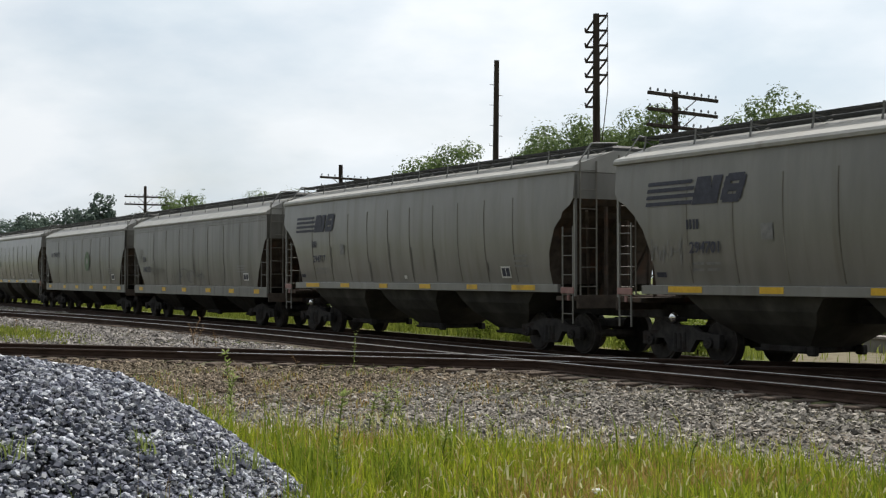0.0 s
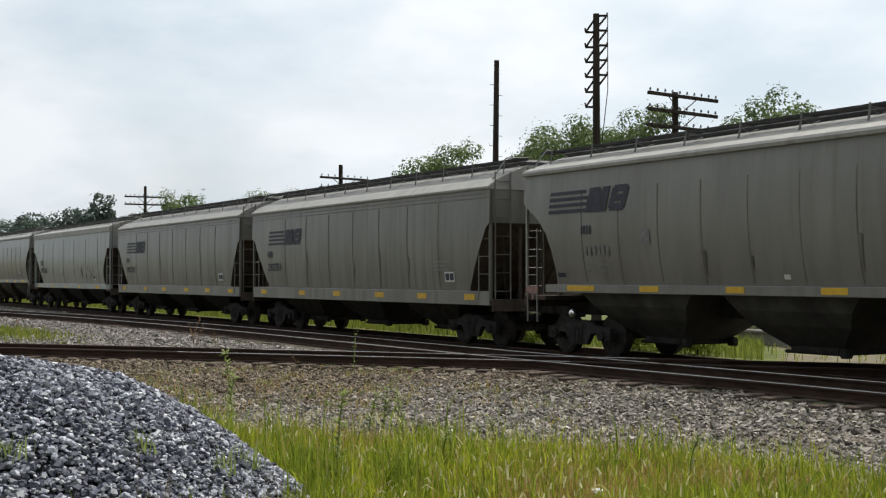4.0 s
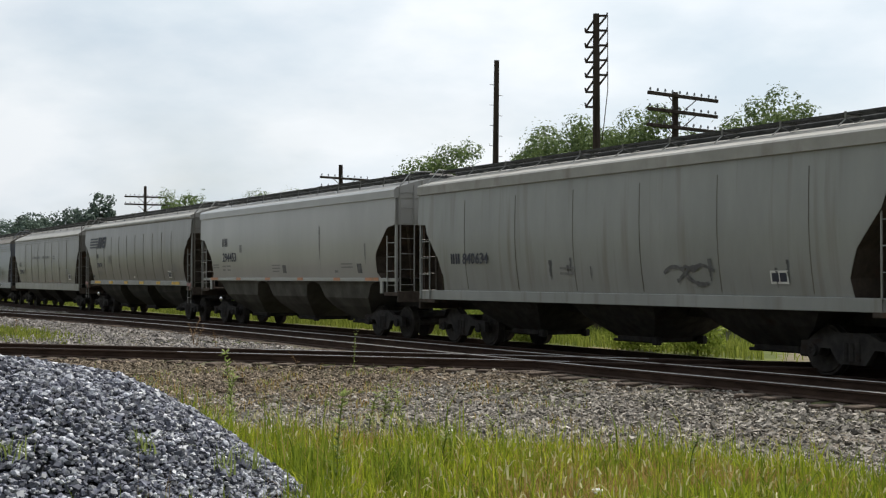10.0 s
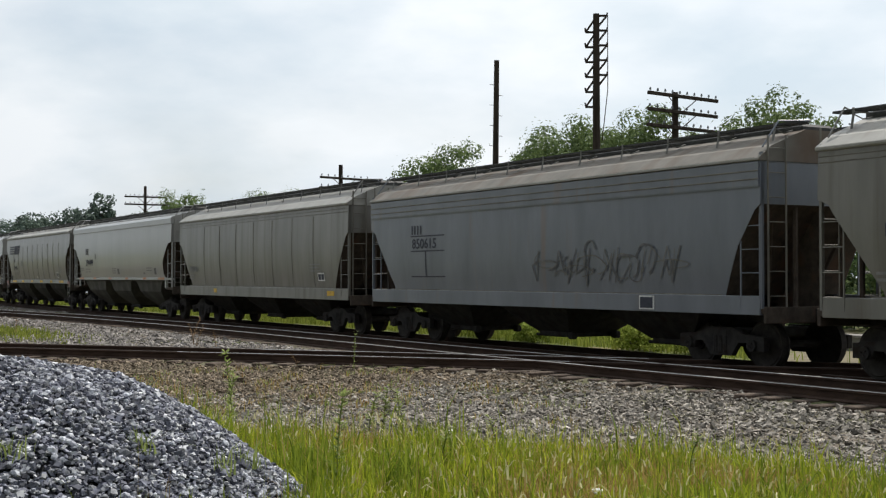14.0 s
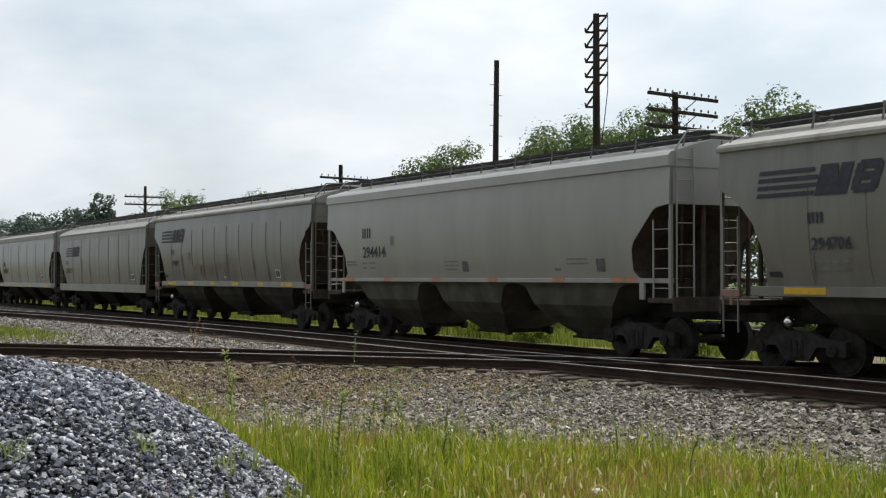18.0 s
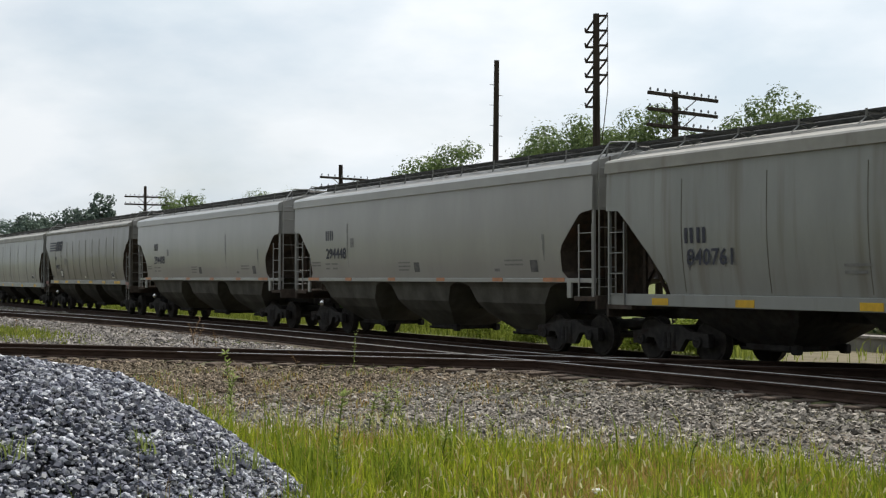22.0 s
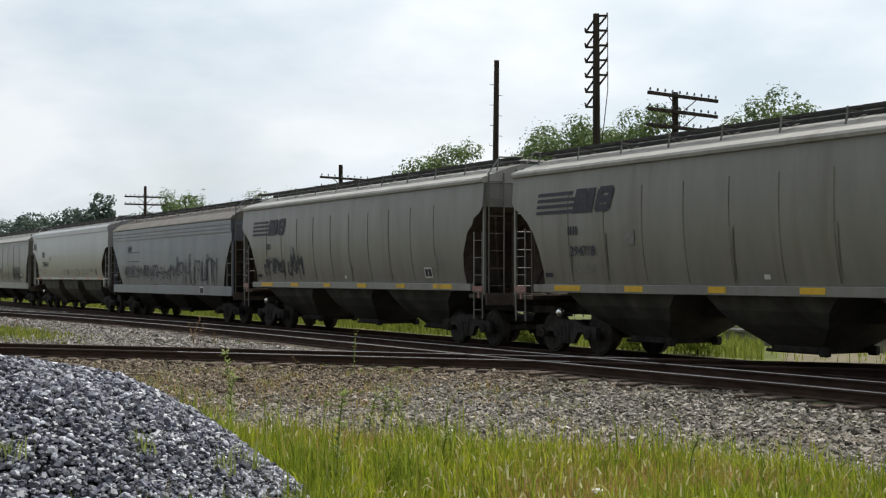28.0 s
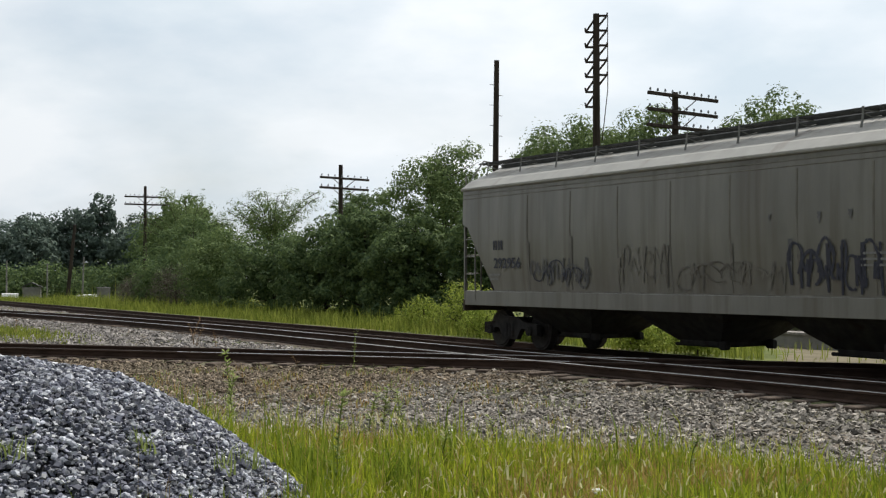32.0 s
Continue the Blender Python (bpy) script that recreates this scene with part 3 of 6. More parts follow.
def scatter_grass():
    rg = np.random.default_rng(11)
    green, straw, weeds = [], [], []
    for x, y in zip(rg.uniform(-19, -4, 240000), rg.uniform(1.5, 10.4, 240000)):
        edge = np.interp(x, *GRASS_EDGE) + 0.8 * noise.noise(Vector((x * 0.9, y * 0.9, 5)))
        if y > edge or pile_z(x, y) > ground_z(x, y) + 0.12:
            continue
        if rg.random() > 0.35 + 0.9 * min(1, max(0, (edge - y) / 1.2)):
            continue
        dry = 0.55 * math.exp(-((x + 9.9) / 1.5) ** 2 - ((y - 7.3) / 0.9) ** 2)
        if rg.random() < dry:
            straw.append((x, y, ground_z(x, y) - 0.02))
            continue
        if rg.random() < 0.42 - 1.5 * noise.noise(Vector((x * 0.5, y * 0.5, 2))) + 0.08 * (6.5 - abs(y - 0.6 * abs(x)))*0.3:
            if rg.random() < 0.75:
                straw.append((x, y, ground_z(x, y) - 0.02))
            continue
        green.append((x, y, ground_z(x, y) - 0.02))
    deep = [p for p in green if noise.noise(Vector((p[0] * 2.1, p[1] * 2.1, 21))) + rg.normal(0, 0.25) > 0.3]
    kept = set(deep)
    blades("grass", [p for p in green if p not in kept], 0.27, 0.016, GRASSM, "knee-high green grass beside the gravel", 12)
    blades("dark_grass", deep, 0.40, 0.017, GRASSD, "darker taller tufts among the grass", 18, 0.3)
    stalk = [p for p in green if rg.random() < 0.03]
    blades("grass_stalks", stalk, 0.5, 0.006, STRAWM, "thin pale flowering grass stalks", 19, 0.3)
    bits = [(x, y, ground_z(x, y)) for x, y in zip(rg.uniform(-26, -8, 16000), rg.uniform(5, 12, 16000)) if off_d(x, y) > 1.3 and track2_y(x) - y > 1.5 and y > np.interp(x, *GRASS_EDGE) - 0.3 and noise.noise(Vector((x * 1.3, y * 1.3, 31))) > 0.1 + 0.04 * max(0, x + 20)]
    blades("dry_tufts", bits[::3], 0.13, 0.014, STRAWM, "small dry tufts in the ballast", 25, 0.7)
    blades("sparse_weeds", bits[1::3], 0.11, 0.018, TALLM, "small weeds sprouting in the ballast", 20, 0.7)
    blades("dry_grass", straw, 0.22, 0.010, STRAWM, "dry straw-coloured stalks among the grass", 13, 0.5)
    far = []
    for x, y in zip(rg.uniform(-150, -8, 96000), rg.uniform(20.6, 30, 96000)):
        if x > -1.06 * y and rg.random() < 0.96:
            continue
        if y > 21 + rg.random() * 1.5:
            far.append((x, y, ground_z(x, y) - 0.02))
    blades("meadow_grass", far, 0.33, 0.03, MEADOWG, "tall green grass behind the main track", 14)
    tall = [(x, y, ground_z(x, y)) for x, y in zip(rg.uniform(-125, -40, 17000), rg.uniform(21.9, 34, 17000)) if (y > 24 and x < -84) or (y < 25 and x > -100)]
    blades("tall_meadow_grass", tall, 0.62, 0.04, MEADOWG, "waist-high grass at the edge of the meadow", 16)
    heads = [(x, y, ground_z(x, y) + rg.uniform(0.18, 0.4)) for x, y in zip(rg.uniform(-16, -7, 2200), rg.uniform(3, 9.4, 2200)) if y < np.interp(x, *GRASS_EDGE) and pile_z(x, y) < ground_z(x, y)]
    blades("seed_heads", heads, 0.085, 0.016, SEEDM, "pale nodding seed heads above the grass", 17, 1.0)
    tuft = [(x, y, ground_z(x, y)) for x, y in zip(rg.normal(-43.5, 3.2, 1600), rg.normal(8.5, 0.6, 1600)) if off_d(x, y) < -1.5 and track2_y(x) - y > 2.0]
    blades("grass_tuft", tuft, 0.16, 0.03, MEADOWG, "grass patch on the pale ballast", 15)


scatter_grass()


# ---------------------------------------------------------------- trees and bushes
def crown_mesh(clusters, count, size, seed):
    """Leaves gathered round the twig ends: clusters of (x, y, z, spread)."""
    rg = np.random.default_rng(seed)
    C = np.array(clusters)
    # every twig end splits into a few uneven sprays
    C = np.concatenate([C, *[np.concatenate([C[:, :3] + rg.normal(size=(len(C), 3)) * C[:, 3:4] * np.array([1.25, 1.25, 1.0]), C[:, 3:4] * rg.uniform(0.3, 0.62, (len(C), 1))], 1) for _ in range(6)]])
    C[:len(clusters), 3] *= 0.75
    wgt = C[:, 3] ** 1.7
    pick = rg.choice(len(C), count, p=wgt / wgt.sum())
    d = rg.normal(size=(count, 3))
    d /= np.linalg.norm(d, axis=1, keepdims=True)
    off = d * (rg.random(count) ** 0.4 * 1.75)[:, None] * C[pick, 3][:, None] * np.array([1, 1, 0.8])
    P = C[pick, :3] + off
    ok = P[:, 2] > 0.05
    P, d = P[ok], d[ok]
    n = len(P)
    mid = np.array([C[:, 0].mean(), C[:, 1].mean(), C[:, 2].mean() * 0.8])
    o = P - mid
    o /= np.linalg.norm(o, axis=1, keepdims=True)
    a = d * 0.8 + o * 1.0 + rg.normal(size=(n, 3)) * 0.35
    a /= np.linalg.norm(a, axis=1, keepdims=True)
    t = np.cross(a, rg.normal(size=(n, 3)))
    t /= np.linalg.norm(t, axis=1, keepdims=True)
    u = np.cross(a, t)
    s = size * rg.uniform(0.5, 1.35, n)[:, None]
    V = np.stack([P - t * s * 0.5, P + u * s * 0.3, P + t * s * 0.6, P - u * s * 0.3], 1)
    F = np.array([[0, 1, 2], [0, 2, 3]])[None] + (np.arange(n) * 4)[:, None, None]
    return V.reshape(-1, 3), F.reshape(-1, 3)


def lobed_crown(h, w, low, bush, count, size, seed):
    """A crown of uneven lobes, each set with leafy clumps, so that dark hollows stay between them."""
    rg = np.random.default_rng(seed)
    nl = 15
    base, top = h * low, h
    lobes = []
    for k in range(nl):
        a, u = k * 2.39996 + rg.uniform(-0.4, 0.4), (k + 0.5) / nl
        r = w * rg.uniform(0.17, 0.25)
        u = u if bush else u ** 0.75
        lo, hi = base + r * 0.5, top - r
        z = lo + (hi - lo) * u * rg.uniform(0.9, 1.0)
        bulge = math.sqrt(max(0.0, 1 - (1.06 * u) ** 4)) if bush else math.sqrt(max(0.0, 1 - (2 * u - 1) ** 2 * 0.93))
        ring = (0.5 * w - r) * bulge * rg.uniform(0.7, 1.1)
        lobes.append((math.cos(a) * ring, math.sin(a) * ring, z, r))
    L = np.array(lobes)
    m = 17
    d = rg.normal(size=(len(L), m, 3))
    d[:, :, 2] = d[:, :, 2] * 0.8 + 0.25
    d /= np.linalg.norm(d, axis=2, keepdims=True)
    C = (L[:, None, :3] + d * L[:, None, 3:4] * rg.uniform(0.65, 1.0, (len(L), m, 1))).reshape(-1, 3)
    R = (L[:, None, 3] * rg.uniform(0.22, 0.45, (len(L), m))).reshape(-1)
    D = d.reshape(-1, 3)
    pick = rg.choice(len(C), count, p=R ** 2 / (R ** 2).sum())
    v = rg.normal(size=(count, 3)) + D[pick] * 0.55
    v /= np.linalg.norm(v, axis=1, keepdims=True)
    far = np.where(rg.random(count) < 0.06, rg.uniform(1.1, 1.7, count), rg.uniform(0.7, 1.08, count))
    P = C[pick] + v * (R[pick] * far)[:, None] * np.array([1.1, 1.1, 0.85])
    ok = P[:, 2] > 0.05
    P, v = P[ok], v[ok]
    n = len(P)
    a = v * 0.9 + np.array([0, 0, 0.3]) + rg.normal(size=(n, 3)) * 0.28
    a /= np.linalg.norm(a, axis=1, keepdims=True)
    t = np.cross(a, rg.normal(size=(n, 3)))
    t /= np.linalg.norm(t, axis=1, keepdims=True)
    u = np.cross(a, t)
    s = size * rg.uniform(0.5, 1.35, n)[:, None]
    V = np.stack([P - t * s * 0.5, P + u * s * 0.3, P + t * s * 0.6, P - u * s * 0.3], 1)
    F = np.array([[0, 1, 2], [0, 2, 3]])[None] + (np.arange(n) * 4)[:, None, None]
    return V.reshape(-1, 3), F.reshape(-1, 3), lobes


def tree(name, x, y, h, w, material, label, seed, count=5000, size=0.3, low=0.25, kind="round", category="tree"):
    """A tapered trunk with limbs and twigs under its leaves; h high and w wide."""
    rnd = random.Random(seed)
    if kind != "wispy" and x > -110:
        count, size = int(count * 1.3), size * 0.84
    z0 = ground_z(x, y)
    e = thing(name, label, category, at=pose(x, y, z0))
    bm = bmesh.new()
    rod(bm, (0, 0, -0.1), (0.05, 0, h * 0.45), 0.025 * h ** 0.9, 9, 0.016 * h ** 0.9)
    rod(bm, (0.05, 0, h * 0.44), (0.1 * rnd.uniform(-1, 1), 0, h * 0.85), 0.016 * h ** 0.9, 7, 0.01)
    if kind == "wispy":
        clusters = []
        for k in range(30):
            a = k * 2.39996 + rnd.random()
            reach, zt = w * rnd.uniform(0.1, 0.5), h * rnd.uniform(0.6, 0.95)
            tip = Vector((math.cos(a) * reach, math.sin(a) * reach, zt))
            root = Vector((0, 0, h * rnd.uniform(0.3, 0.5)))
            prev = root
            for q in (0.35, 0.5, 0.62, 0.74, 0.86, 1.0):
                p = root.lerp(tip, q) + Vector((0, 0, 0.1 * h * math.sin(q * 3.14)))
                clusters.append((*p, w * rnd.uniform(0.035, 0.06) * (1.4 - 0.7 * q)))
                rod(bm, prev, p, 0.003 * h, 4)
                prev = p
        v, f = crown_mesh(clusters, count, size, seed)
    else:
        v, f, lobes = lobed_crown(h, w, 0.0 if kind == "bush" else low, kind == "bush", count, size, seed)
        for lx, ly, lz, r in lobes:
            rod(bm, (lx * 0.08, ly * 0.08, max(0.1, lz * 0.55)), (lx * 0.9, ly * 0.9, lz), 0.006 * h, 5, 0.01)
            for _ in range(3):
                rod(bm, (lx * 0.85, ly * 0.85, lz * 0.97), (lx + rnd.uniform(-1, 1) * r * 0.7, ly + rnd.uniform(-1, 1) * r * 0.7, lz + rnd.uniform(-0.3, 0.7) * r), 0.003 * h, 4, 0.006)
    part("trunk", bm, BARK, e)
    c = fast("crown", v, f, material)
    c.parent = e
    return e


GREENB = "dense green bushy tree behind the track"
tree("tree", -99.7, 33, 9.0, 8.5, LEAFL, "feathery light green tree behind the track", 1, 19890, 0.11, kind="wispy")
tree("tree", -92, 31, 7.0, 8, LEAFM, GREENB, 31, 14300, 0.20, kind="bush")
tree("tree", -84, 27.5, 4.6, 7.5, LEAFM, GREENB, 2, 14300, 0.19, kind="bush")
tree("tree", -74.5, 26.8, 5.2, 6.5, LEAFL, GREENB, 3, 15600, 0.17, kind="bush")
tree("tree", -82, 33, 8.2, 7, LEAFL, "feathery light green tree behind the track", 4, 13260, 0.11, kind="wispy")
tree("tree", -66.5, 27, 4.9, 6.5, LEAFM, GREENB, 41, 18200, 0.19, kind="bush")
tree("tree", -60.5, 27.4, 5.3, 6, LEAFM, GREENB, 5, 18200, 0.19, kind="bush")
tree("tree", -55.3, 27, 6.0, 5, LEAFM, GREENB, 6, 20800, 0.18, kind="bush")
tree("tree", -50.5, 27.2, 5.2, 5, LEAFM, GREENB, 7, 20800, 0.18, kind="bush")
tree("tree", -70, 34, 7.9, 5, LEAFM, "dark slender tree behind the bushes", 8, 7800, 0.19, kind="round")
tree("tree", -55.6, 31.5, 9.2, 6.8, LEAFL, "tall leafy tree behind the bushes", 9, 23400, 0.17, low=0.12)
tree("tree", -48, 30, 6.4, 6.0, LEAFM, GREENB, 91, 18200, 0.19, kind="bush")
tree("tree", -52, 34, 8.3, 4.5, LEAFL, "slender leafy tree behind the bushes", 10, 9100, 0.17)
tree("tree", -42.4, 31, 8.9, 7.8, LEAFL, "broad leafy tree round a pole", 11, 40000, 0.15, low=0.15)
tree("tree", -46.2, 31.6, 8.3, 4.6, LEAFL, "light green tree beside the bushes", 111, 12000, 0.14, low=0.15)
tree("tree", -38.4, 31, 8.5, 6.0, LEAFL, "leafy tree beside a pole", 12, 29000, 0.15)
tree("tree", -35.9, 32.0, 7.6, 4.2, LEAFL, "leafy tree behind the telegraph pole", 13, 11000, 0.14)
tree("tree", -33.1, 32, 8.65, 4.8, LEAFL, "open-crowned green tree behind the poles", 14, 9000, 0.15, low=0.4)
tree("tree", -30.9, 32, 7.6, 1.8, LEAFL, "slim green sapling beside a tree", 141, 2200, 0.13, low=0.45)
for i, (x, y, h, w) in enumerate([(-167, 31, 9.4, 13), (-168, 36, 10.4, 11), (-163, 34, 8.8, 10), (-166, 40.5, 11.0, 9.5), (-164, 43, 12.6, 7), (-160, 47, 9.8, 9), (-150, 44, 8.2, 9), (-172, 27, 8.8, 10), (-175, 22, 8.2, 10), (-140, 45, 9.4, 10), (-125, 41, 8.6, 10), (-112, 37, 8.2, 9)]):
    # the farthest crowns carry the haze in their leaf colour
    tree("tree", x, y, h + 1.6, w, FARHAZEM if i < 9 else LEAFM, "dark distant tree at the edge of the meadow", 50 + i, 7500, 0.44, low=0.03, kind="round")


for k, (x, y, h, w) in enumerate([(-158, 27.5, 4.5, 12), (-156, 34, 4.8, 12), (-152, 40.5, 4.6, 11), (-142, 40, 4.2, 11), (-132, 41, 3.8, 9), (-164, 24, 4.6, 12)]):
    tree("bush", x, y, h, w, LEAFM, "dark undergrowth below the distant trees", 160 + k, 7000, 0.34, kind="bush", category="bush")


def verge_bush(x, y, h, w, seed):
    tree("bush", x, y, h, w, VERGEM, "small green bush at the edge of the track", seed, 2500, 0.1, kind="bush", category="bush")


# hedge added out of sight to block bright sky between the cars
for k, x in enumerate((-38, -33, -28.5, -24, -19)):
    tree("bush", x, 38 + k % 2, 4.0, 6.5, LEAFM, "green bushes added to darken gaps between cars", 180 + k, 6000, 0.26, kind="bush", category="bush")
verge_bush(-27.6, 21.6, 0.95, 2.0, 70)
verge_bush(-25.6, 21.9, 1.15, 1.7, 71)
verge_bush(-33.0, 21.8, 0.6, 1.4, 72)
verge_bush(-36.5, 22.3, 1.2, 2.2, 75)
verge_bush(-40.0, 23.6, 2.1, 2.6, 77)
verge_bush(-43.6, 23.8, 1.3, 2.4, 78)
for k, (x, y, h, w) in enumerate([(-86, 25.4, 2.7, 3.6), (-77.5, 25.0, 3.1, 3.6), (-90.5, 26.2, 2.3, 3.0)]):
    tree("dry_shrub", x, y, h, w, TWIGM, "dry brown leafless-looking shrub before the bushes", 170 + k, 4500, 0.07, kind="bush", category="shrub")


# ---------------------------------------------------------------- poles
def insulator(bm, x, y, z):
    rod(bm, (x, y, z), (x, y, z + 0.06), 0.012, 5)
    bmesh.ops.create_cone(bm, cap_ends=True, segments=8, radius1=0.045, radius2=0.025, depth=0.09, matrix=Matrix.Translation((x, y, z + 0.1)))


def telegraph_pole(x, y, top, arms, half, lean=0.0, spin=0.0, pins=10, tilt=0.0, r=0.13, label=""):
    """arms: heights below the top; half: half the arm's length. Arms run across the line (along y)."""
    e = thing("telegraph_pole", label, "telegraph pole", at=pose(x, y, 0, 0, lean, spin))
    bm = bmesh.new()
    rod(bm, (0, 0, -0.6), (0, 0, top), r * 1.2, 12, r * 0.85)
    part("pole", bm, BARK, e)
    for a in arms:
        bm = bmesh.new()
        box(bm, (0.12, 0, top - a), (0.1, 2 * half, 0.12), 0.01)
        arm = part("crossarm", bm, BARK, e, at=pose(0, 0, 0, tilt, 0, 0))
        bm = bmesh.new()
        for s in (-1, 1):
            rod(bm, (0.07, s * 0.7, top - a), (0.07, 0, top - a - 0.55), 0.02, 6)
        part("brace", bm, BARK, arm)
        bm = bmesh.new()
        insulator(bm, 0.12, 0, 0)
        first = part("insulator", bm, GLASSI, arm, at=pose(0, -half + 0.1, top - a + 0.05))
        for k in range(1, pins):
            again(first, pose(0, -half + 0.1 + k * (2 * half - 0.2) / (pins - 1), top - a + 0.05))
    return e


telegraph_pole(-36.2, 30, 8.22, (0.15, 0.72, 1.28), 1.6, pins=10, tilt=-2, label="old wooden telegraph pole with three crossarms")
telegraph_pole(-64.37, 30, 7.75, (0.75, 1.3), 1.47, pins=8, tilt=-1.5, label="old wooden telegraph pole with two crossarms")
telegraph_pole(-100.8, 30, 8.8, (0.85, 1.45), 1.68, pins=10, label="old wooden telegraph pole with two crossarms")


def line_tower():
    e = thing("utility_pole", "tall dark utility pole with angled steel brackets", "utility pole", at=pose(-36.83, 27, 0, 0, 0, -30))
    bm = bmesh.new()
    rod(bm, (0, 0, -0.6), (0, 0, 10.85), 0.17, 12, 0.11)
    part("pole", bm, BARK, e)
    for k in range(6):
        zr, zl = 10.78 - k * 0.52, 10.2 - k * 0.525
        for s, z, up in ((1, zr, -0.42), (-1, zl, 0.48)):
            if s > 0 and k == 5:
                continue
            bm = bmesh.new()
            box(bm, (0, s * 0.19, z), (0.07, 0.38, 0.07))
            rod(bm, (0, s * 0.37, z), (0, s * 0.04, z + up), 0.035, 6)
            rod(bm, (0, s * 0.37, z), (0, s * 0.39, z - s * 0.02 + 0.13), 0.03, 6)
            part("bracket", bm, BARK, e)
    bm = bmesh.new()
    rod(bm, (0, 0.4, 10.8), (0, 0.4, 8.2), 0.016, 6)
    rod(bm, (0, 0.4, 8.2), (0, 0.2, 6.4), 0.016, 6)
    part("down_wire", bm, BARK, e)


line_tower()


def bare_pole():
    e = thing("utility_pole", "bare dark wooden utility pole", "utility pole", at=pose(-43.66, 27, 0, 0, 1.3, 0))
    bm = bmesh.new()
    rod(bm, (0, 0, -0.6), (0, 0, 10.18), 0.15, 12, 0.10)
    part("pole", bm, BARK, e)
    for k in range(9):
        bm = bmesh.new()
        z = 9.2 - k * 0.4
        s = 1 if k % 2 else -1
        rod(bm, (0, s * 0.1, z), (0, s * 0.3, z), 0.012, 5)
        part("step_bolt", bm, GRATE, e)


bare_pole()


# ---------------------------------------------------------------- behind the train
def low_wall():
    bm = bmesh.new()
    box(bm, (-22.6, 27.5, -0.26), (22, 0.5, 0.46), 0.02)
    w = part("low_wall", bm, CONC)
    tagged(w, "low grey concrete barrier behind the track", "barrier")
    bm = bmesh.new()
    box(bm, (-22.6, 27.5, 0.0), (22.2, 0.6, 0.08), 0.01)
    part("coping", bm, PALEBAL, w, "pale coping")


low_wall()


# ---------------------------------------------------------------- far side of the meadow
def far_pole(x, y, h, lean, r, label, material=None):
    e = thing("utility_pole", label, "utility pole", at=pose(x, y, ground_z(x, y), -lean * 0.87, lean * 0.49, 0))
    bm = bmesh.new()
    rod(bm, (0, 0, -0.5), (0, 0, h), r * 1.2, 10, r * 0.8)
    part("pole", bm, material or BARK, e)
    bm = bmesh.new()
    rod(bm, (0, 0, h), (0, 0, h + 0.05), r * 0.9, 10, r * 0.6)
    part("cap", bm, GRATE, e)


far_pole(-114.6, 27.2, 7.1, 5.5, 0.16, "leaning dark wooden pole in the meadow")
far_pole(-147.5, 28.5, 4.8, 0, 0.09, "slim pale pole before the far trees", CONC)
far_pole(-145, 32.3, 4.5, 0, 0.09, "slim pale pole before the far trees", CONC)
far_pole(-131, 32.6, 5.0, 2.0, 0.09, "slim pale pole before the far trees", CONC)


def parked_vehicle(name, x, y, spin, l, w, h, hood, label):
    e = thing(name, label, "car", at=pose(x, y, ground_z(x, y), 0, 0, spin))
    bm = bmesh.new()
    a, b = -l / 2, l / 2
    prof = [(a, 0.35), (a, h * 0.55), (a + 0.25, h * 0.97), (b - hood - 0.5, h), (b - hood, h * 0.6), (b - 0.1, h * 0.5), (b, 0.35)]
    loft(bm, [[(px, -w / 2, pz) for px, pz in prof], [(px, w / 2, pz) for px, pz in prof]])
    part("body", bm, WHITEP, e)
    bm = bmesh.new()
    box(bm, (-0.2, 0, h * 0.77), (l * 0.5, w + 0.02, h * 0.24), 0.03)
    part("window", bm, GLASSI, e, "dark glass")
    for sx in (-0.31, 0.31):
        for sy in (-1, 1):
            bm = bmesh.new()
            rod(bm, (l * sx, sy * (w / 2 - 0.18), 0.32), (l * sx, sy * (w / 2 + 0.01), 0.32), 0.32, 14)
            part("wheel", bm, UNDER, e)


parked_vehicle("parked_car", -124, 32.0, 140, 4.3, 1.7, 1.4, 1.1, "small white car parked in the grass")
parked_vehicle("parked_van", -146, 28.6, 168, 3.6, 1.7, 1.25, 0.7, "white van parked before the far trees")


def far_shed():
    e = thing("shed", "grey clapboard shed among the far trees", "shed", at=pose(-146, 30.9, ground_z(-146, 30.9), 0, 0, -15))
    bm = bmesh.new()
    box(bm, (0, 0, 0.95), (1.8, 1.9, 1.9), 0.02)
    part("wall", bm, CONC, e)
    bm = bmesh.new()
    prof = [(-1.1, 1.85), (0, 2.35), (1.1, 1.85), (1.1, 1.95), (0, 2.47), (-1.1, 1.95)]
    loft(bm, [[(-1.05, py, pz) for py, pz in prof], [(1.05, py, pz) for py, pz in prof]])
    part("roof", bm, GRATE, e)
    bm = bmesh.new()
    box(bm, (0.92, 0.3, 0.85), (0.06, 0.8, 1.7), 0.01)
    part("door", bm, CONC, e)


far_shed()


def cabinet():
    e = thing("signal_cabinet", "grey steel signal cabinet beside the track", "cabinet", at=pose(-104, 27.6, ground_z(-104, 27.6), 0, 0, 20))
    bm = bmesh.new()
    box(bm, (0, 0, 0.6), (0.7, 0.8, 1.1), 0.03)
    part("body", bm, CONC, e)
    bm = bmesh.new()
    box(bm, (0, 0, 1.18), (0.8, 0.9, 0.06), 0.02)
    part("roof", bm, CONC, e)
    bm = bmesh.new()
    box(bm, (0.36, 0, 0.6), (0.03, 0.65, 0.95), 0.01)
    part("door", bm, CONC, e)


cabinet()


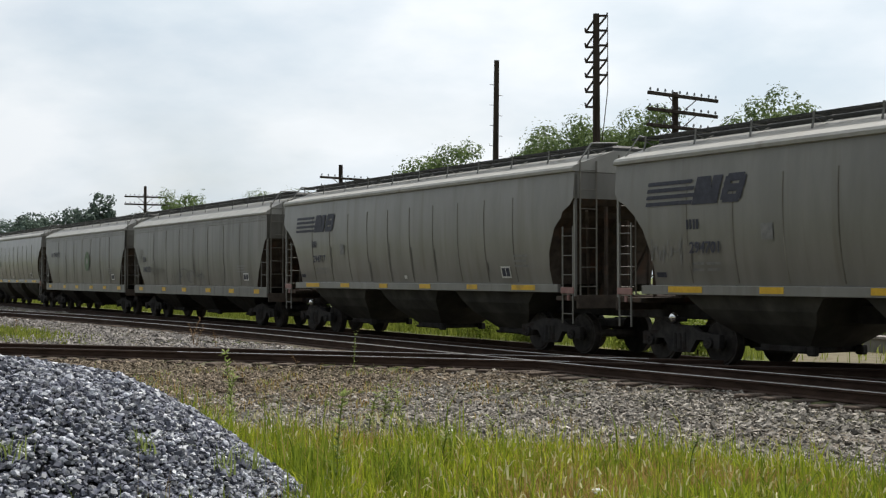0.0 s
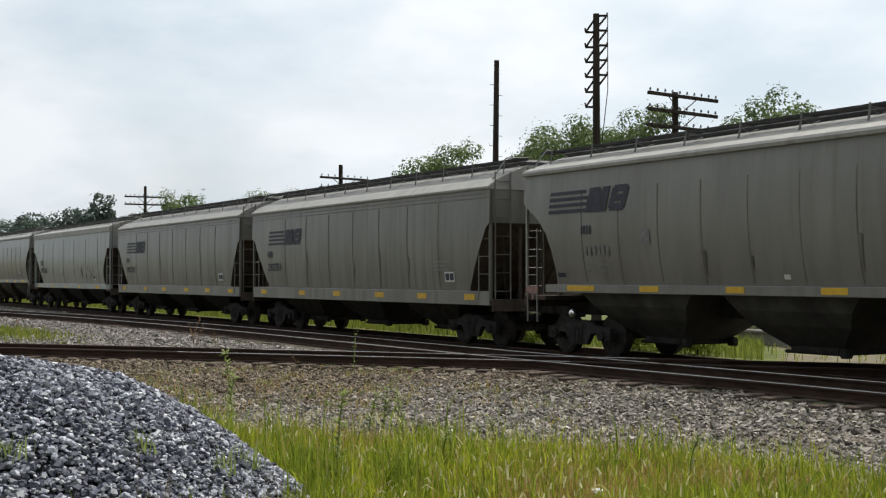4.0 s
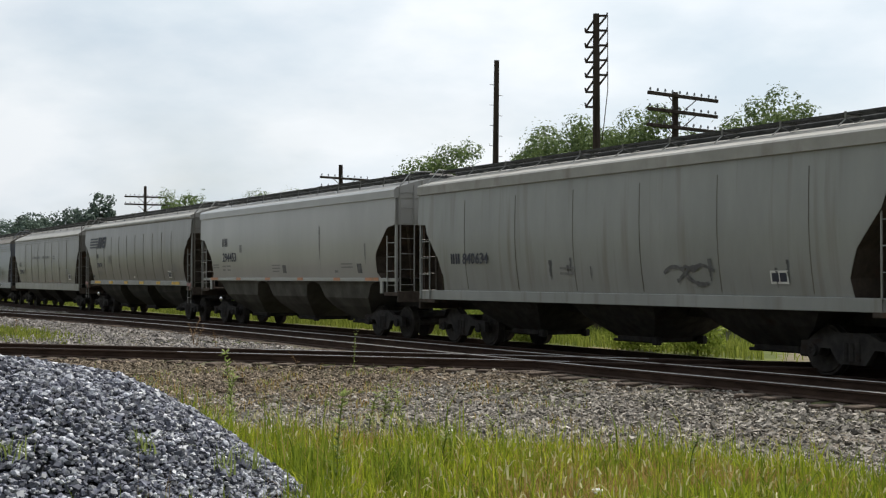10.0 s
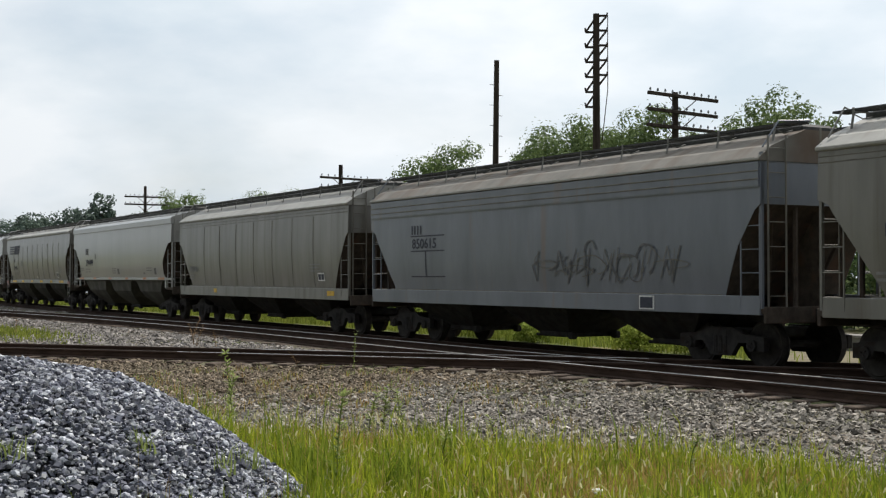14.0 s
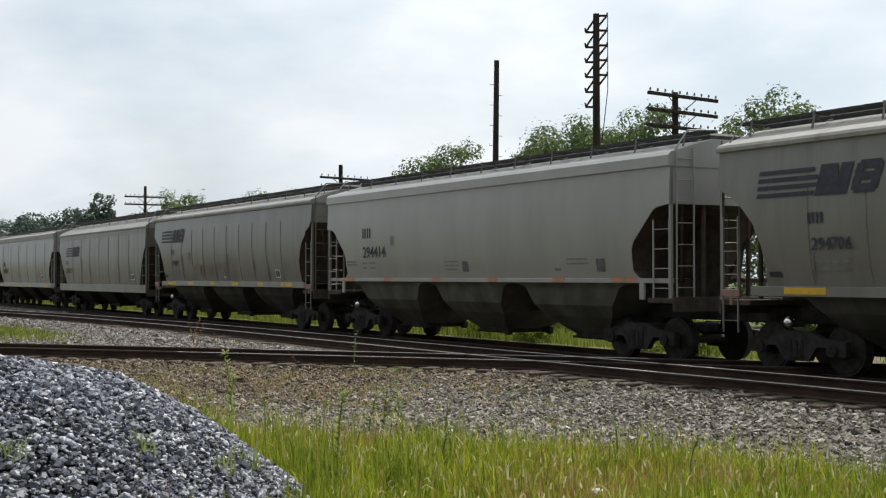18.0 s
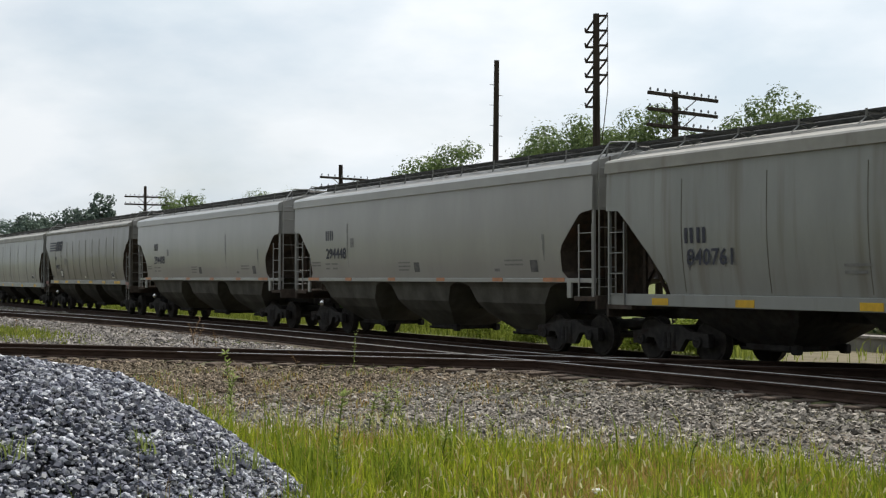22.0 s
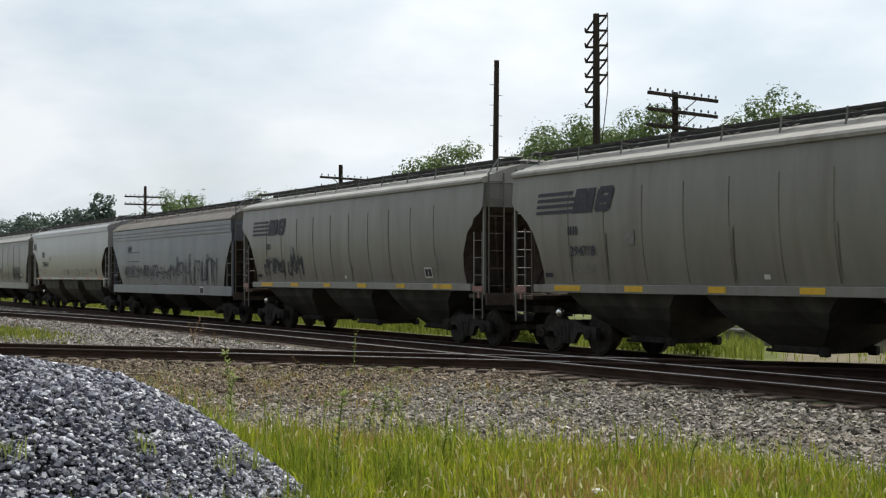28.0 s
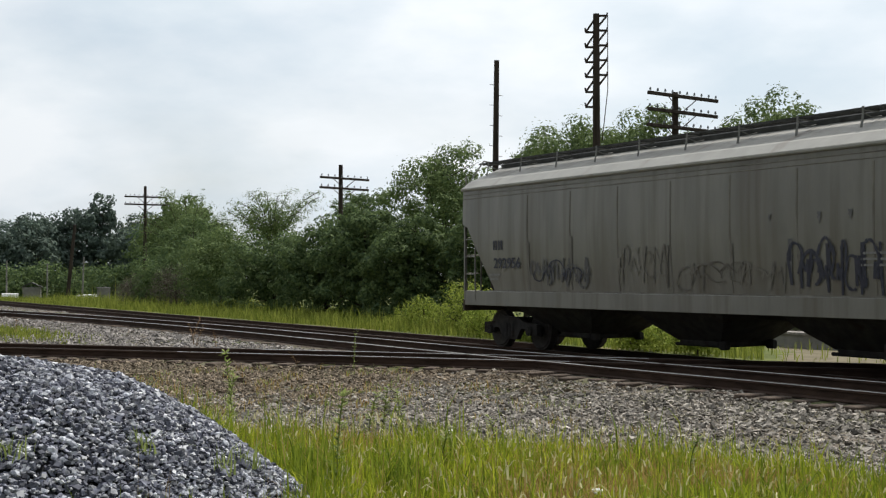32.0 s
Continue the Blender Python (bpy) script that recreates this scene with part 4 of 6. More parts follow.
# ---------------------------------------------------------------- weeds and litter
def weed(x, y, h, seed, material, leaves=40, bend=0.15, size=0.09, label="tall leafy weed in the grass"):
    rnd = random.Random(seed)
    e = thing("weed", label, "weed", at=pose(x, y, ground_z(x, y)))
    pts = [Vector((bend * h * (k / 8) ** 2 * rnd.uniform(0.6, 1.2), bend * 0.6 * h * (k / 8) ** 2, h * k / 8)) for k in range(9)]
    bm = bmesh.new()
    loft(bm, [[p + Vector((0.008 * math.cos(q), 0.008 * math.sin(q), 0)) for q in (0, 2.09, 4.19)] for p in pts])
    part("stem", bm, material, e)
    v, f = [], []
    for k in range(leaves):
        p = pts[rnd.randrange(1, 9)] + Vector((0, 0, rnd.uniform(-0.05, 0.05)))
        a = rnd.uniform(0, 6.28)
        d = Vector((math.cos(a), math.sin(a), rnd.uniform(0.1, 0.7))).normalized() * size * rnd.uniform(0.6, 1.5)
        s = Vector((-math.sin(a), math.cos(a), 0)) * size * 0.17
        i = len(v)
        v += [p, p + d * 0.5 + s, p + d, p + d * 0.5 - s]
        f.append((i, i + 1, i + 2, i + 3))
    o = soup("foliage", v, f, material)
    o.parent = e


for k, (x, y, h, m, nl, bd, sz) in enumerate([
        (-16.9, 6.25, 0.95, TALLM, 60, -0.12, 0.11), (-16.6, 6.1, 0.7, TALLM, 50, 0.1, 0.1), (-10.7, 4.95, 0.95, TALLM, 70, 0.06, 0.11),
        (-14.8, 7.5, 0.62, TALLM, 60, 0.1, 0.1), (-14.7, 7.7, 0.55, TALLM, 50, -0.1, 0.1), (-15.0, 7.4, 0.5, TALLM, 50, 0.2, 0.1),
        (-23.6, 11.3, 0.75, TALLM, 22, 0.03, 0.08), (-24.6, 10.5, 0.35, BRUSHM, 6, -0.6, 0.08), (-33.8, 11.4, 0.7, BRUSHM, 26, 0.25, 0.09), (-34.4, 11.6, 0.55, BRUSHM, 22, -0.3, 0.09), (-33.2, 11.3, 0.5, BRUSHM, 20, 0.4, 0.09), (-32.6, 11.6, 0.4, BRUSHM, 16, -0.2, 0.08),
        (-42.0, 8.4, 0.45, BRUSHM, 20, 0.1, 0.1), (-11.2, 6.3, 0.5, TALLM, 40, 0.2, 0.09), (-12.2, 7.6, 0.45, TALLM, 40, -0.2, 0.09), (-9.6, 8.1, 0.5, TALLM, 40, 0.2, 0.09)]):
    weed(x, y, h, 300 + k, m, nl * 2, bd, sz * 0.85, "dry brown weed between the tracks" if m is BRUSHM else "tall leafy weed in the grass")


def sprouts():
    rg = np.random.default_rng(77)
    for k, (x, y) in enumerate([(-9.75, 1.3), (-9.7, 1.9), (-9.8, 2.9), (-9.9, 3.6), (-9.6, 0.9), (-10.2, 3.9)]):
        n = 26
        pts = np.stack([rg.normal(x, 0.07, n), rg.normal(y, 0.07, n), np.full(n, pile_z(x, y) - 0.02)], 1)
        blades("sprout", pts, 0.17, 0.014, TALLM, "green sprout growing through the stones", 400 + k, 0.5, "weed")


sprouts()


def litter(x, y, s, seed):
    rnd = random.Random(seed)
    bm = bmesh.new()
    bmesh.ops.create_icosphere(bm, subdivisions=2, radius=s)
    for v in bm.verts:
        v.co *= rnd.uniform(0.6, 1.2)
        v.co.z *= 0.5
    o = part("litter", bm, WHITEP, at=pose(x, y, ground_z(x, y) + 0.16 + s * 0.3))
    tagged(o, "crumpled white litter caught in the grass", "litter")


litter(-13.7, 7.85, 0.05, 1)
litter(-9.0, 6.6, 0.055, 2)


# ---------------------------------------------------------------- hopper cars
TYPES = {
    # sides: (z, half width); cut: (z, inset of the side's end)
    "ribbed": dict(half=8.23, paint=GREY, side=[(1.46, 1.40), (1.9, 1.50), (2.4, 1.565), (2.9, 1.585), (3.4, 1.575), (3.955, 1.53)], sill=(1.28, 1.46), sw=1.46,
                   cut=[(1.46, 1.05), (1.8, 1.06), (2.2, 0.98), (2.6, 0.78), (2.74, 0.72), (2.95, 0.46), (3.08, 0.40), (3.22, 0.12), (3.36, 0.0)],
                   rear=[(1.46, 1.13), (1.8, 1.18), (2.2, 1.1), (2.6, 0.92), (2.9, 0.64), (3.12, 0.34), (3.22, 0.12), (3.36, 0.0)], walk=4.58,
                   roof=[(1.54, 3.955), (1.60, 3.965), (1.605, 4.03), (1.565, 4.085), (1.44, 4.13), (0.45, 4.46)], ribs=10, rib0=2.3, pitch=1.3, rib=(0.05, 0.012), bays=True, marks=YELLOW, post=False),
    "deep": dict(half=7.92, paint=OLIVE, side=[(1.28, 1.475), (1.8, 1.53), (2.4, 1.56), (3.1, 1.56), (3.775, 1.54)], sill=(0.93, 1.28), sw=1.51,
                 cut=[(1.28, 1.05), (1.4, 1.0), (2.2, 0.55), (2.85, 0.15), (2.95, 0.0)], rear=[(1.28, 1.4), (1.4, 1.35), (2.2, 0.75), (2.7, 0.35), (2.85, 0.25), (2.95, 0.0)],
                 walk=4.535, roof=[(1.55, 3.775), (1.59, 3.785), (1.585, 3.85), (1.32, 4.04), (0.45, 4.40)], ribs=7, rib0=2.96, pitch=1.72, rib=(0.065, 0.012), bays=False, marks=None, post=True),
    "smooth": dict(half=8.15, paint=WHITE, side=[(1.6, 1.45), (2.0, 1.52), (2.5, 1.56), (3.2, 1.57), (3.83, 1.545)], sill=(1.5, 1.6), sw=1.47,
                   cut=[(1.6, 1.08), (1.75, 1.26), (2.2, 1.24), (2.35, 1.17), (2.98, 0.5), (3.03, 0.38), (3.08, 0.0)],
                   walk=4.545, roof=[(1.55, 3.83), (1.60, 3.84), (1.595, 4.05), (1.53, 4.12), (0.45, 4.42)], ribs=0, rib=(0.04, 0.012), bays=True, marks=ORANGE, post=True),
    "plated": dict(half=8.15, paint=PALE, side=[(1.28, 1.44), (1.8, 1.52), (2.4, 1.57), (3.1, 1.57), (3.80, 1.545)], sill=(1.04, 1.28), sw=1.48,
                   cut=[(1.28, 1.2), (1.6, 1.25), (2.1, 1.05), (2.75, 0.5), (3.0, 0.4), (3.02, 0.0)],
                   walk=4.49, roof=[(1.55, 3.8), (1.60, 3.81), (1.585, 4.03), (1.54, 4.075), (0.45, 4.37)], ribs=6, rib0=2.45, pitch=2.35, rib=(0.035, 0.012), bays=False, marks=YELLOW, post=True),
    "beaded": dict(half=7.92, paint=BLUE, side=[(1.28, 1.49), (1.8, 1.535), (2.5, 1.555), (3.2, 1.555), (3.74, 1.55)], sill=(0.93, 1.28), sw=1.52,
                   cut=[(1.28, 1.0), (1.4, 0.95), (2.2, 0.6), (2.85, 0.15), (2.95, 0.0)], rear=[(1.28, 1.4), (1.4, 1.35), (2.2, 0.75), (2.7, 0.35), (2.85, 0.25), (2.95, 0.0)],
                   walk=4.47, roof=[(1.55, 3.74), (1.60, 3.75), (1.59, 3.80), (1.3, 4.02), (0.45, 4.36)], ribs=0, rib=(0.05, 0.02), bays=False, marks=None, post=True),
}
TYPES["angled"] = dict(TYPES["plated"], rear=[(1.28, 1.95), (1.5, 1.9), (2.1, 1.4), (2.75, 0.72), (3.0, 0.42), (3.02, 0.0)])


def side_at(T, z):
    """Half width at a height, rounded between the given stations."""
    zs, ws = zip(*T["side"])
    z = min(max(z, zs[0]), zs[-1])
    g = np.gradient(np.array(ws), np.array(zs))
    i = min(int(np.searchsorted(zs, z, "right")) - 1, len(zs) - 2)
    d = zs[i + 1] - zs[i]
    u = (z - zs[i]) / d
    return float((1 + 2 * u) * (1 - u) ** 2 * ws[i] + u * (1 - u) ** 2 * d * g[i] + u * u * (3 - 2 * u) * ws[i + 1] + u * u * (u - 1) * d * g[i + 1])


def cut_at(T, z, s=1):
    """Inset of the side's end at a height; the trailing end (s < 0) may slope otherwise."""
    zs, cs = zip(*(T["rear"] if s < 0 and "rear" in T else T["cut"]))
    return float(np.interp(z, zs, cs))


def build_truck(car, x, bright):
    t = new("truck")
    t.parent = car
    t.matrix_basis = pose(x, 0, TRACK_Z)
    tagged(t, "grimy two-axle freight truck")
    for s in (-1, 1):
        bm = bmesh.new()
        prof = [(-1.18, 0.36), (-1.18, 0.62), (-0.62, 0.66), (-0.35, 0.78), (0.35, 0.78), (0.62, 0.66), (1.18, 0.62), (1.18, 0.36), (0.78, 0.36), (0.72, 0.5),
                (0.5, 0.5), (0.3, 0.24), (-0.3, 0.24), (-0.5, 0.5), (-0.72, 0.5), (-0.78, 0.36)]
        loft(bm, [[(px, s * 1.02, pz) for px, pz in prof], [(px, s * 1.14, pz) for px, pz in prof]])
        for ax in (-0.89, 0.89):
            rod(bm, (ax, s * 1.1, 0.457), (ax, s * 1.2, 0.457), 0.115, 12)
        for k in (-0.14, 0.0, 0.14):
            rod(bm, (k, s * 1.12, 0.3), (k, s * 1.12, 0.62), 0.06, 8)
        part("side_frame", bm, UNDER, t)
    bm = bmesh.new()
    box(bm, (0, 0, 0.66), (0.4, 2.3, 0.2), 0.03)
    part("bolster", bm, UNDER, t)
    if bright:
        # mirror ball on a bracket, added to give a bright glint here
        bm = bmesh.new()
        bmesh.ops.create_uvsphere(bm, u_segments=20, v_segments=12, radius=0.1)
        part("bearing_cap", bm, CHROME, t, "mirror ball added for the bright glint", at=pose(-0.08, -1.22, 0.93), smooth=True)
        bm = bmesh.new()
        box(bm, (-0.08, -1.06, 0.88), (0.12, 0.3, 0.08), 0.01)
        part("cap_bracket", bm, UNDER, t)
    for ax in (-0.89, 0.89):
        bm = bmesh.new()
        rod(bm, (0, -1.0, 0), (0, 1.0, 0), 0.085, 10)
        for s in (-1, 1):
            rod(bm, (0, s * 0.69, 0), (0, s * 0.83, 0), 0.457, 28)
            rod(bm, (0, s * 0.66, 0), (0, s * 0.69, 0), 0.485, 28)
            rod(bm, (0, s * 0.83, 0), (0, s * 0.85, 0), 0.42, 28, 0.40)
            rod(bm, (0, s * 0.84, 0), (0, s * 0.9, 0), 0.15, 14)
            for k in range(3):
                a = k * 2.094
                rod(bm, (0.05 * math.cos(a), s * 1.19, 0.05 * math.sin(a)), (0.05 * math.cos(a), s * 1.225, 0.05 * math.sin(a)), 0.018, 6)
        part("wheelset", bm, STEELW, t, "worn steel wheels on an axle", at=pose(ax, 0, 0.457))
    return t


def ladder(bm, x, y, z0, z1, w, rungs, axis="x", stiles=True):
    d = Vector((w / 2, 0, 0)) if axis == "x" else Vector((0, w / 2, 0))
    c = Vector((x, y, 0))
    if stiles:
        for s in (-1, 1):
            p = c + d * s
            box(bm, (p.x, p.y, (z0 + z1) / 2), (0.024, 0.03, z1 - z0))
    for k in range(rungs):
        z = z0 + (z1 - z0) * (k + 0.5) / rungs
        rod(bm, c - d + Vector((0, 0, z)), c + d + Vector((0, 0, z)), 0.010, 6)


def build_car(kind):
    T = TYPES[kind]
    paint = T["paint"]
    HALF = T["half"]
    car = thing("hopper_car", "", "hopper car", "cars of the train")
    zs = sorted({z for z, _ in T["side"]} | {z for z, _ in T["cut"]} | {z for z, _ in T.get("rear", ())} | {round(T["side"][0][0] + 0.13 * k, 3) for k in range(1, 19)})
    ztop = T["side"][-1][0]
    zs = [z for z in zs if z <= ztop]
    for s in (-1, 1):
        bm = bmesh.new()
        n = 12
        rows = []
        for z in zs:
            a, b = cut_at(T, z, -1) - HALF, HALF - cut_at(T, z)
            rows.append([bm.verts.new((a + (b - a) * i / n, s * side_at(T, z), z)) for i in range(n + 1)])
        for a, b in zip(rows, rows[1:]):
            for i in range(n):
                bm.faces.new((a[i], a[i + 1], b[i + 1], b[i]))
        outward(bm, (0, s, 0))
        inner = bmesh.ops.duplicate(bm, geom=bm.verts[:] + bm.edges[:] + bm.faces[:])["geom"]
        for v in inner:
            if isinstance(v, bmesh.types.BMVert):
                v.co.y -= s * 0.012
        bmesh.ops.reverse_faces(bm, faces=[f for f in inner if isinstance(f, bmesh.types.BMFace)])
        part("side_sheet", bm, paint, car, smooth=True)
        bm = bmesh.new()
        z0, z1 = T["sill"]
        w = T["sw"]
        ends = HALF - (0.05 if T["post"] else 0.75)
        box(bm, (0, s * (w - 0.03), (z0 + z1) / 2 - 0.002), (2 * ends, 0.09, z1 - z0), 0.008)
        part("side_sill", bm, paint, car)
    for s in (-1, 1):
        bm = bmesh.new()
        low = [z for z in zs if z <= T["cut"][-1][0]]
        rows = [[(s * (HALF - cut_at(T, z, s)), y * (side_at(T, z) - 0.012), z) for y in (-1, -0.5, 0, 0.5, 1)] for z in low]
        loft(bm, rows, close=False)
        outward(bm, (s, 0, -0.3))
        # dark from grime and from recess shade put into the colour
        part("end_slope_sheet", bm, GRIMESHADE, car, "grimy end slope sheet, recess shade in its colour")
        bm = bmesh.new()
        top = [z for z in zs if z >= T["cut"][-1][0]]
        rows = [[(s * HALF, y * side_at(T, z), z) for y in (-1, -0.5, 0, 0.5, 1)] for z in top]
        rows.append([(s * HALF, y * 0.75, 4.22) for y in (-1, -0.5, 0, 0.5, 1)])
        loft(bm, rows, close=False)
        outward(bm, (s, 0, 0))
        part("end_sheet", bm, paint, car)
    bm = bmesh.new()
    prof = T["roof"]
    full = [(-y, z) for y, z in prof] + [(y, z) for y, z in reversed(prof)]
    loft(bm, [[(x, y, z) for y, z in full] for x in (-HALF - 0.02, HALF + 0.02)])
    part("roof", bm, ROOFD if kind == "beaded" else WHITE if kind == "smooth" else ROOFP, car, smooth=False)
    W, crest = T["walk"], prof[-1][1]
    # hatch trough and running boards
    bm = bmesh.new()
    box(bm, (0, 0, 0), (1.52, 0.8, 0.16), 0.03)
    for k in (-0.5, 0.5):
        box(bm, (k, 0, 0.09), (0.06, 0.9, 0.04))
    co = bmesh.new()
    box(co, (0, 0, (crest + W) / 2 - 0.04), (2 * HALF - 0.12, 0.92, W - crest + 0.04), 0.02)
    part("hatch_coaming", co, GRATE, car)
    hm = part("roof_hatch", bm, GRATE, car, at=pose(-HALF + 0.9, 0, W - 0.06))
    for k in range(1, 10):
        again(hm, pose(-HALF + 0.9 + k * (2 * HALF - 1.8) / 9, 0, W - 0.06))
    for s in (-1, 1):
        bm = bmesh.new()
        for k in range(9):
            box(bm, (0, s * (0.59 + 0.0425 * k), W - 0.02), (2 * HALF + 0.5, 0.010, 0.04))
        for k in range(34):
            box(bm, ((k - 16.5) * (2 * HALF + 0.44) / 33, s * 0.76, W - 0.025), (0.014, 0.34, 0.02))
        part("running_board", bm, GRATE, car, "dark grated roof walkway")
    pm = None
    for s in (-1, 1):
        for k in range(11):
            x = -HALF + 0.25 + k * (2 * HALF - 0.5) / 10
            if pm is None:
                bm = bmesh.new()
                zb = float(np.interp(0.93, [p[0] for p in prof[::-1]], [p[1] for p in prof[::-1]]))
                foot = -1.16 if kind == "plated" or kind == "angled" else -1.0
                loft(bm, [[(-0.025, y0 - 0.006, z), (0.025, y0 - 0.006, z), (0.025, y0 + 0.006, z), (-0.025, y0 + 0.006, z)] for y0, z in ((foot, zb - 0.02), (-0.955, W - 0.12), (-0.955, W + 0.015))])
                # curved stay under the walkway
                rod(bm, (0, -0.95, W - 0.10), (0, -0.72, W - 0.17), 0.012, 5)
                rod(bm, (0, -0.72, W - 0.17), (0, -0.5, crest + 0.01), 0.012, 5)
                box(bm, (0, -0.76, W - 0.055), (0.05, 0.38, 0.02))
                pm = part("walkway_bracket", bm, GALV, car, at=pose(x, 0, 0))
            else:
                again(pm, pose(x, 0, 0, 0, 0, 0 if s < 0 else 180))
    # side ribs
    if T["ribs"]:
        rm = None
        for s in (-1, 1):
            for k in range(T["ribs"]):
                x = s * (HALF - T["rib0"] - k * T["pitch"])
                if rm is None:
                    bm = bmesh.new()
                    wdt, dep = T["rib"]
                    zz = [z for z in np.linspace(T["side"][0][0] + 0.05, 3.5 if kind == "ribbed" else ztop - 0.25, 13)]
                    loft(bm, [[(-wdt / 2, -side_at(T, z) + 0.004, z), (-wdt / 2 + 0.018, -side_at(T, z) - dep, z), (wdt / 2 - 0.018, -side_at(T, z) - dep, z), (wdt / 2, -side_at(T, z) + 0.004, z)] for z in zz])
                    rm = part("side_rib", bm, SEAM, car, at=pose(x, 0, 0))
                else:
                    again(rm, pose(x, 0, 0, 0, 0, 0 if s < 0 else 180))
    if kind == "beaded":
        for s in (-1, 1):
            bm = bmesh.new()
            prof_u = [(1.54, 3.27), (1.578, 3.262), (1.582, 3.30), (1.582, 3.70), (1.572, 3.735), (1.54, 3.735)]
            loft(bm, [[(x, s * y, z) for y, z in prof_u] for x in (-HALF + 0.02, HALF - 0.02)])
            band = part("upper_side_panel", bm, paint, car, "proud corrugated upper panel")
            for z in (3.41, 3.56):
                bm = bmesh.new()
                rod(bm, (-HALF + 0.03, s * 1.582, z), (HALF - 0.03, s * 1.582, z), 0.014, 6)
                part("bead", bm, SEAM, band)
    if kind in ("beaded", "deep"):
        for s in (-1, 1):
            bm = bmesh.new()
            box(bm, (0, s * (prof[1][0] + 0.004), prof[2][1] - 0.03), (2 * HALF + 0.04, 0.016, 0.045), 0.004)
            part("eave_strip", bm, ROOFP, car, "pale eave strip")
            bm = bmesh.new()
            box(bm, (0, s * (side_at(T, T["side"][0][0]) + 0.012), T["side"][0][0] + 0.012), (2 * (HALF - 1.1), 0.03, 0.022))
            part("sill_seam", bm, SEAM, car, "grimy seam above the sill")
    if kind == "deep":
        for s in (-1, 1):
            for z in (3.58, 3.68):
                bm = bmesh.new()
                rod(bm, (-HALF + 0.03, s * (side_at(T, z) - 0.004), z), (HALF - 0.03, s * (side_at(T, z) - 0.004), z), 0.013, 6)
                part("side_bead", bm, SEAM, car)
    # end frames: platform, posts, ladders
    zp = 1.05 if T["sill"][0] < 1.1 else 1.2
    for s in (-1, 1):
        bm = bmesh.new()
        box(bm, (s * (HALF - 0.35), 0, zp - 0.05), (0.85, 3.0, 0.1), 0.01)
        box(bm, (s * (HALF + 0.05), 0, zp - 0.12), (0.08, 3.0, 0.3), 0.01)
        part("end_platform", bm, GRIMESHADE, car)
        for q in (-1, 1):
            bm = bmesh.new()
            box(bm, (s * (HALF - 0.03), q * 1.495, (zp + 3.9) / 2), (0.06, 0.06, 3.9 - zp))
            part("corner_post", bm, paint, car)
            bm = bmesh.new()
            if T["post"]:
                ladder(bm, s * (HALF - 0.3), q * 1.52, zp + 0.0, 2.78, 0.5, 4)
            else:
                ladder(bm, s * (HALF - 0.28), q * 1.52, zp - 0.6, 2.75, 0.4, 5)
            part("side_ladder", bm, paint, car)
            bm = bmesh.new()
            ladder(bm, s * (HALF + 0.06), q * 1.2, zp, 4.2, 0.44, 7, axis="y")
            part("end_ladder", bm, paint if kind == "smooth" else SEAM, car)
            if kind == "ribbed":
                bm = bmesh.new()
                box(bm, (s * (HALF - 0.28), q * 1.535, 1.33), (0.5, 0.03, 0.14), 0.01)
                box(bm, (s * (HALF - 0.28), q * 1.50, 1.2), (0.08, 0.05, 0.2), 0.01)
                part("step_bracket", bm, REDSPRAY, car, "faded red bracket at the ladder's foot")
            if kind == "smooth":
                bm = bmesh.new()
                box(bm, (s * (HALF - 0.98), q * 1.46, 1.34), (0.16, 0.06, 0.36), 0.01)
                part("corner_stub", bm, paint, car)
            bm = bmesh.new()
            rod(bm, (s * (HALF - 0.9), q * 0.5, zp), (s * (HALF - 0.15), q * 1.1, 3.1), 0.04, 6)
            rod(bm, (s * (HALF - 0.1), q * 0.6, zp), (s * (HALF - 0.1), q * 0.6, 3.2), 0.05, 6)
            part("end_brace", bm, GRIMESHADE, car)
            bm = bmesh.new()
            pts = [(s * (HALF - 0.1), q * 1.4, prof[-2][1] - 0.02), (s * (HALF - 0.1), q * 1.0, W + 0.03), (s * (HALF + 0.2), q * 0.5, W + 0.03)]
            for a, b in zip(pts, pts[1:]):
                rod(bm, a, b, 0.018, 6)
            part("roof_grab_iron", bm, paint, car)
        bm = bmesh.new()
        box(bm, (s * (HALF + 0.35), 0, 0.86), (0.75, 0.28, 0.26), 0.03)
        box(bm, (s * (HALF + 0.66), 0.04, 0.88), (0.24, 0.36, 0.3), 0.06)
        part("coupler", bm, UNDER, car)
        bm = bmesh.new()
        box(bm, (s * (HALF - 1.6), 0, 0.9), (3.4, 0.6, 0.3), 0.02)
        part("draft_sill", bm, UNDER, car)
        # plate added to block the light seen through the end opening
        bm = bmesh.new()
        box(bm, (s * (HALF - 0.62), 0, (zp + 2.9) / 2), (1.1, 0.05, 2.9 - zp), 0.01)
        part("end_web", bm, GRIMESHADE, car, "dark web plate added to close the end opening")
    # hopper bays
    zt = T["side"][0][0] - 0.02
    wt = side_at(T, T["side"][0][0]) - 0.03
    lt = 2.15
    for k in (-1, 0, 1):
        bm = bmesh.new()
        rings = []
        for z, fl, fw in ((zt, 1.0, 1.0), (zt - 0.09, 0.985, 0.99), (zt - 0.13, 0.86, 0.98), (zt - 0.2, 0.77, 0.96), (1.0, 0.66, 0.9), (0.74, 0.57, 0.76), (0.33, 0.3, 0.45)):
            a, b = -lt * fl, lt * fl
            if k == -1:
                a -= 0.35 * (z - 0.33) / (zt - 0.33)
            if k == 1:
                b += 0.35 * (z - 0.33) / (zt - 0.33)
            a, b = max(a, -lt * 0.985) if k > -1 else a, min(b, lt * 0.985) if k < 1 else b
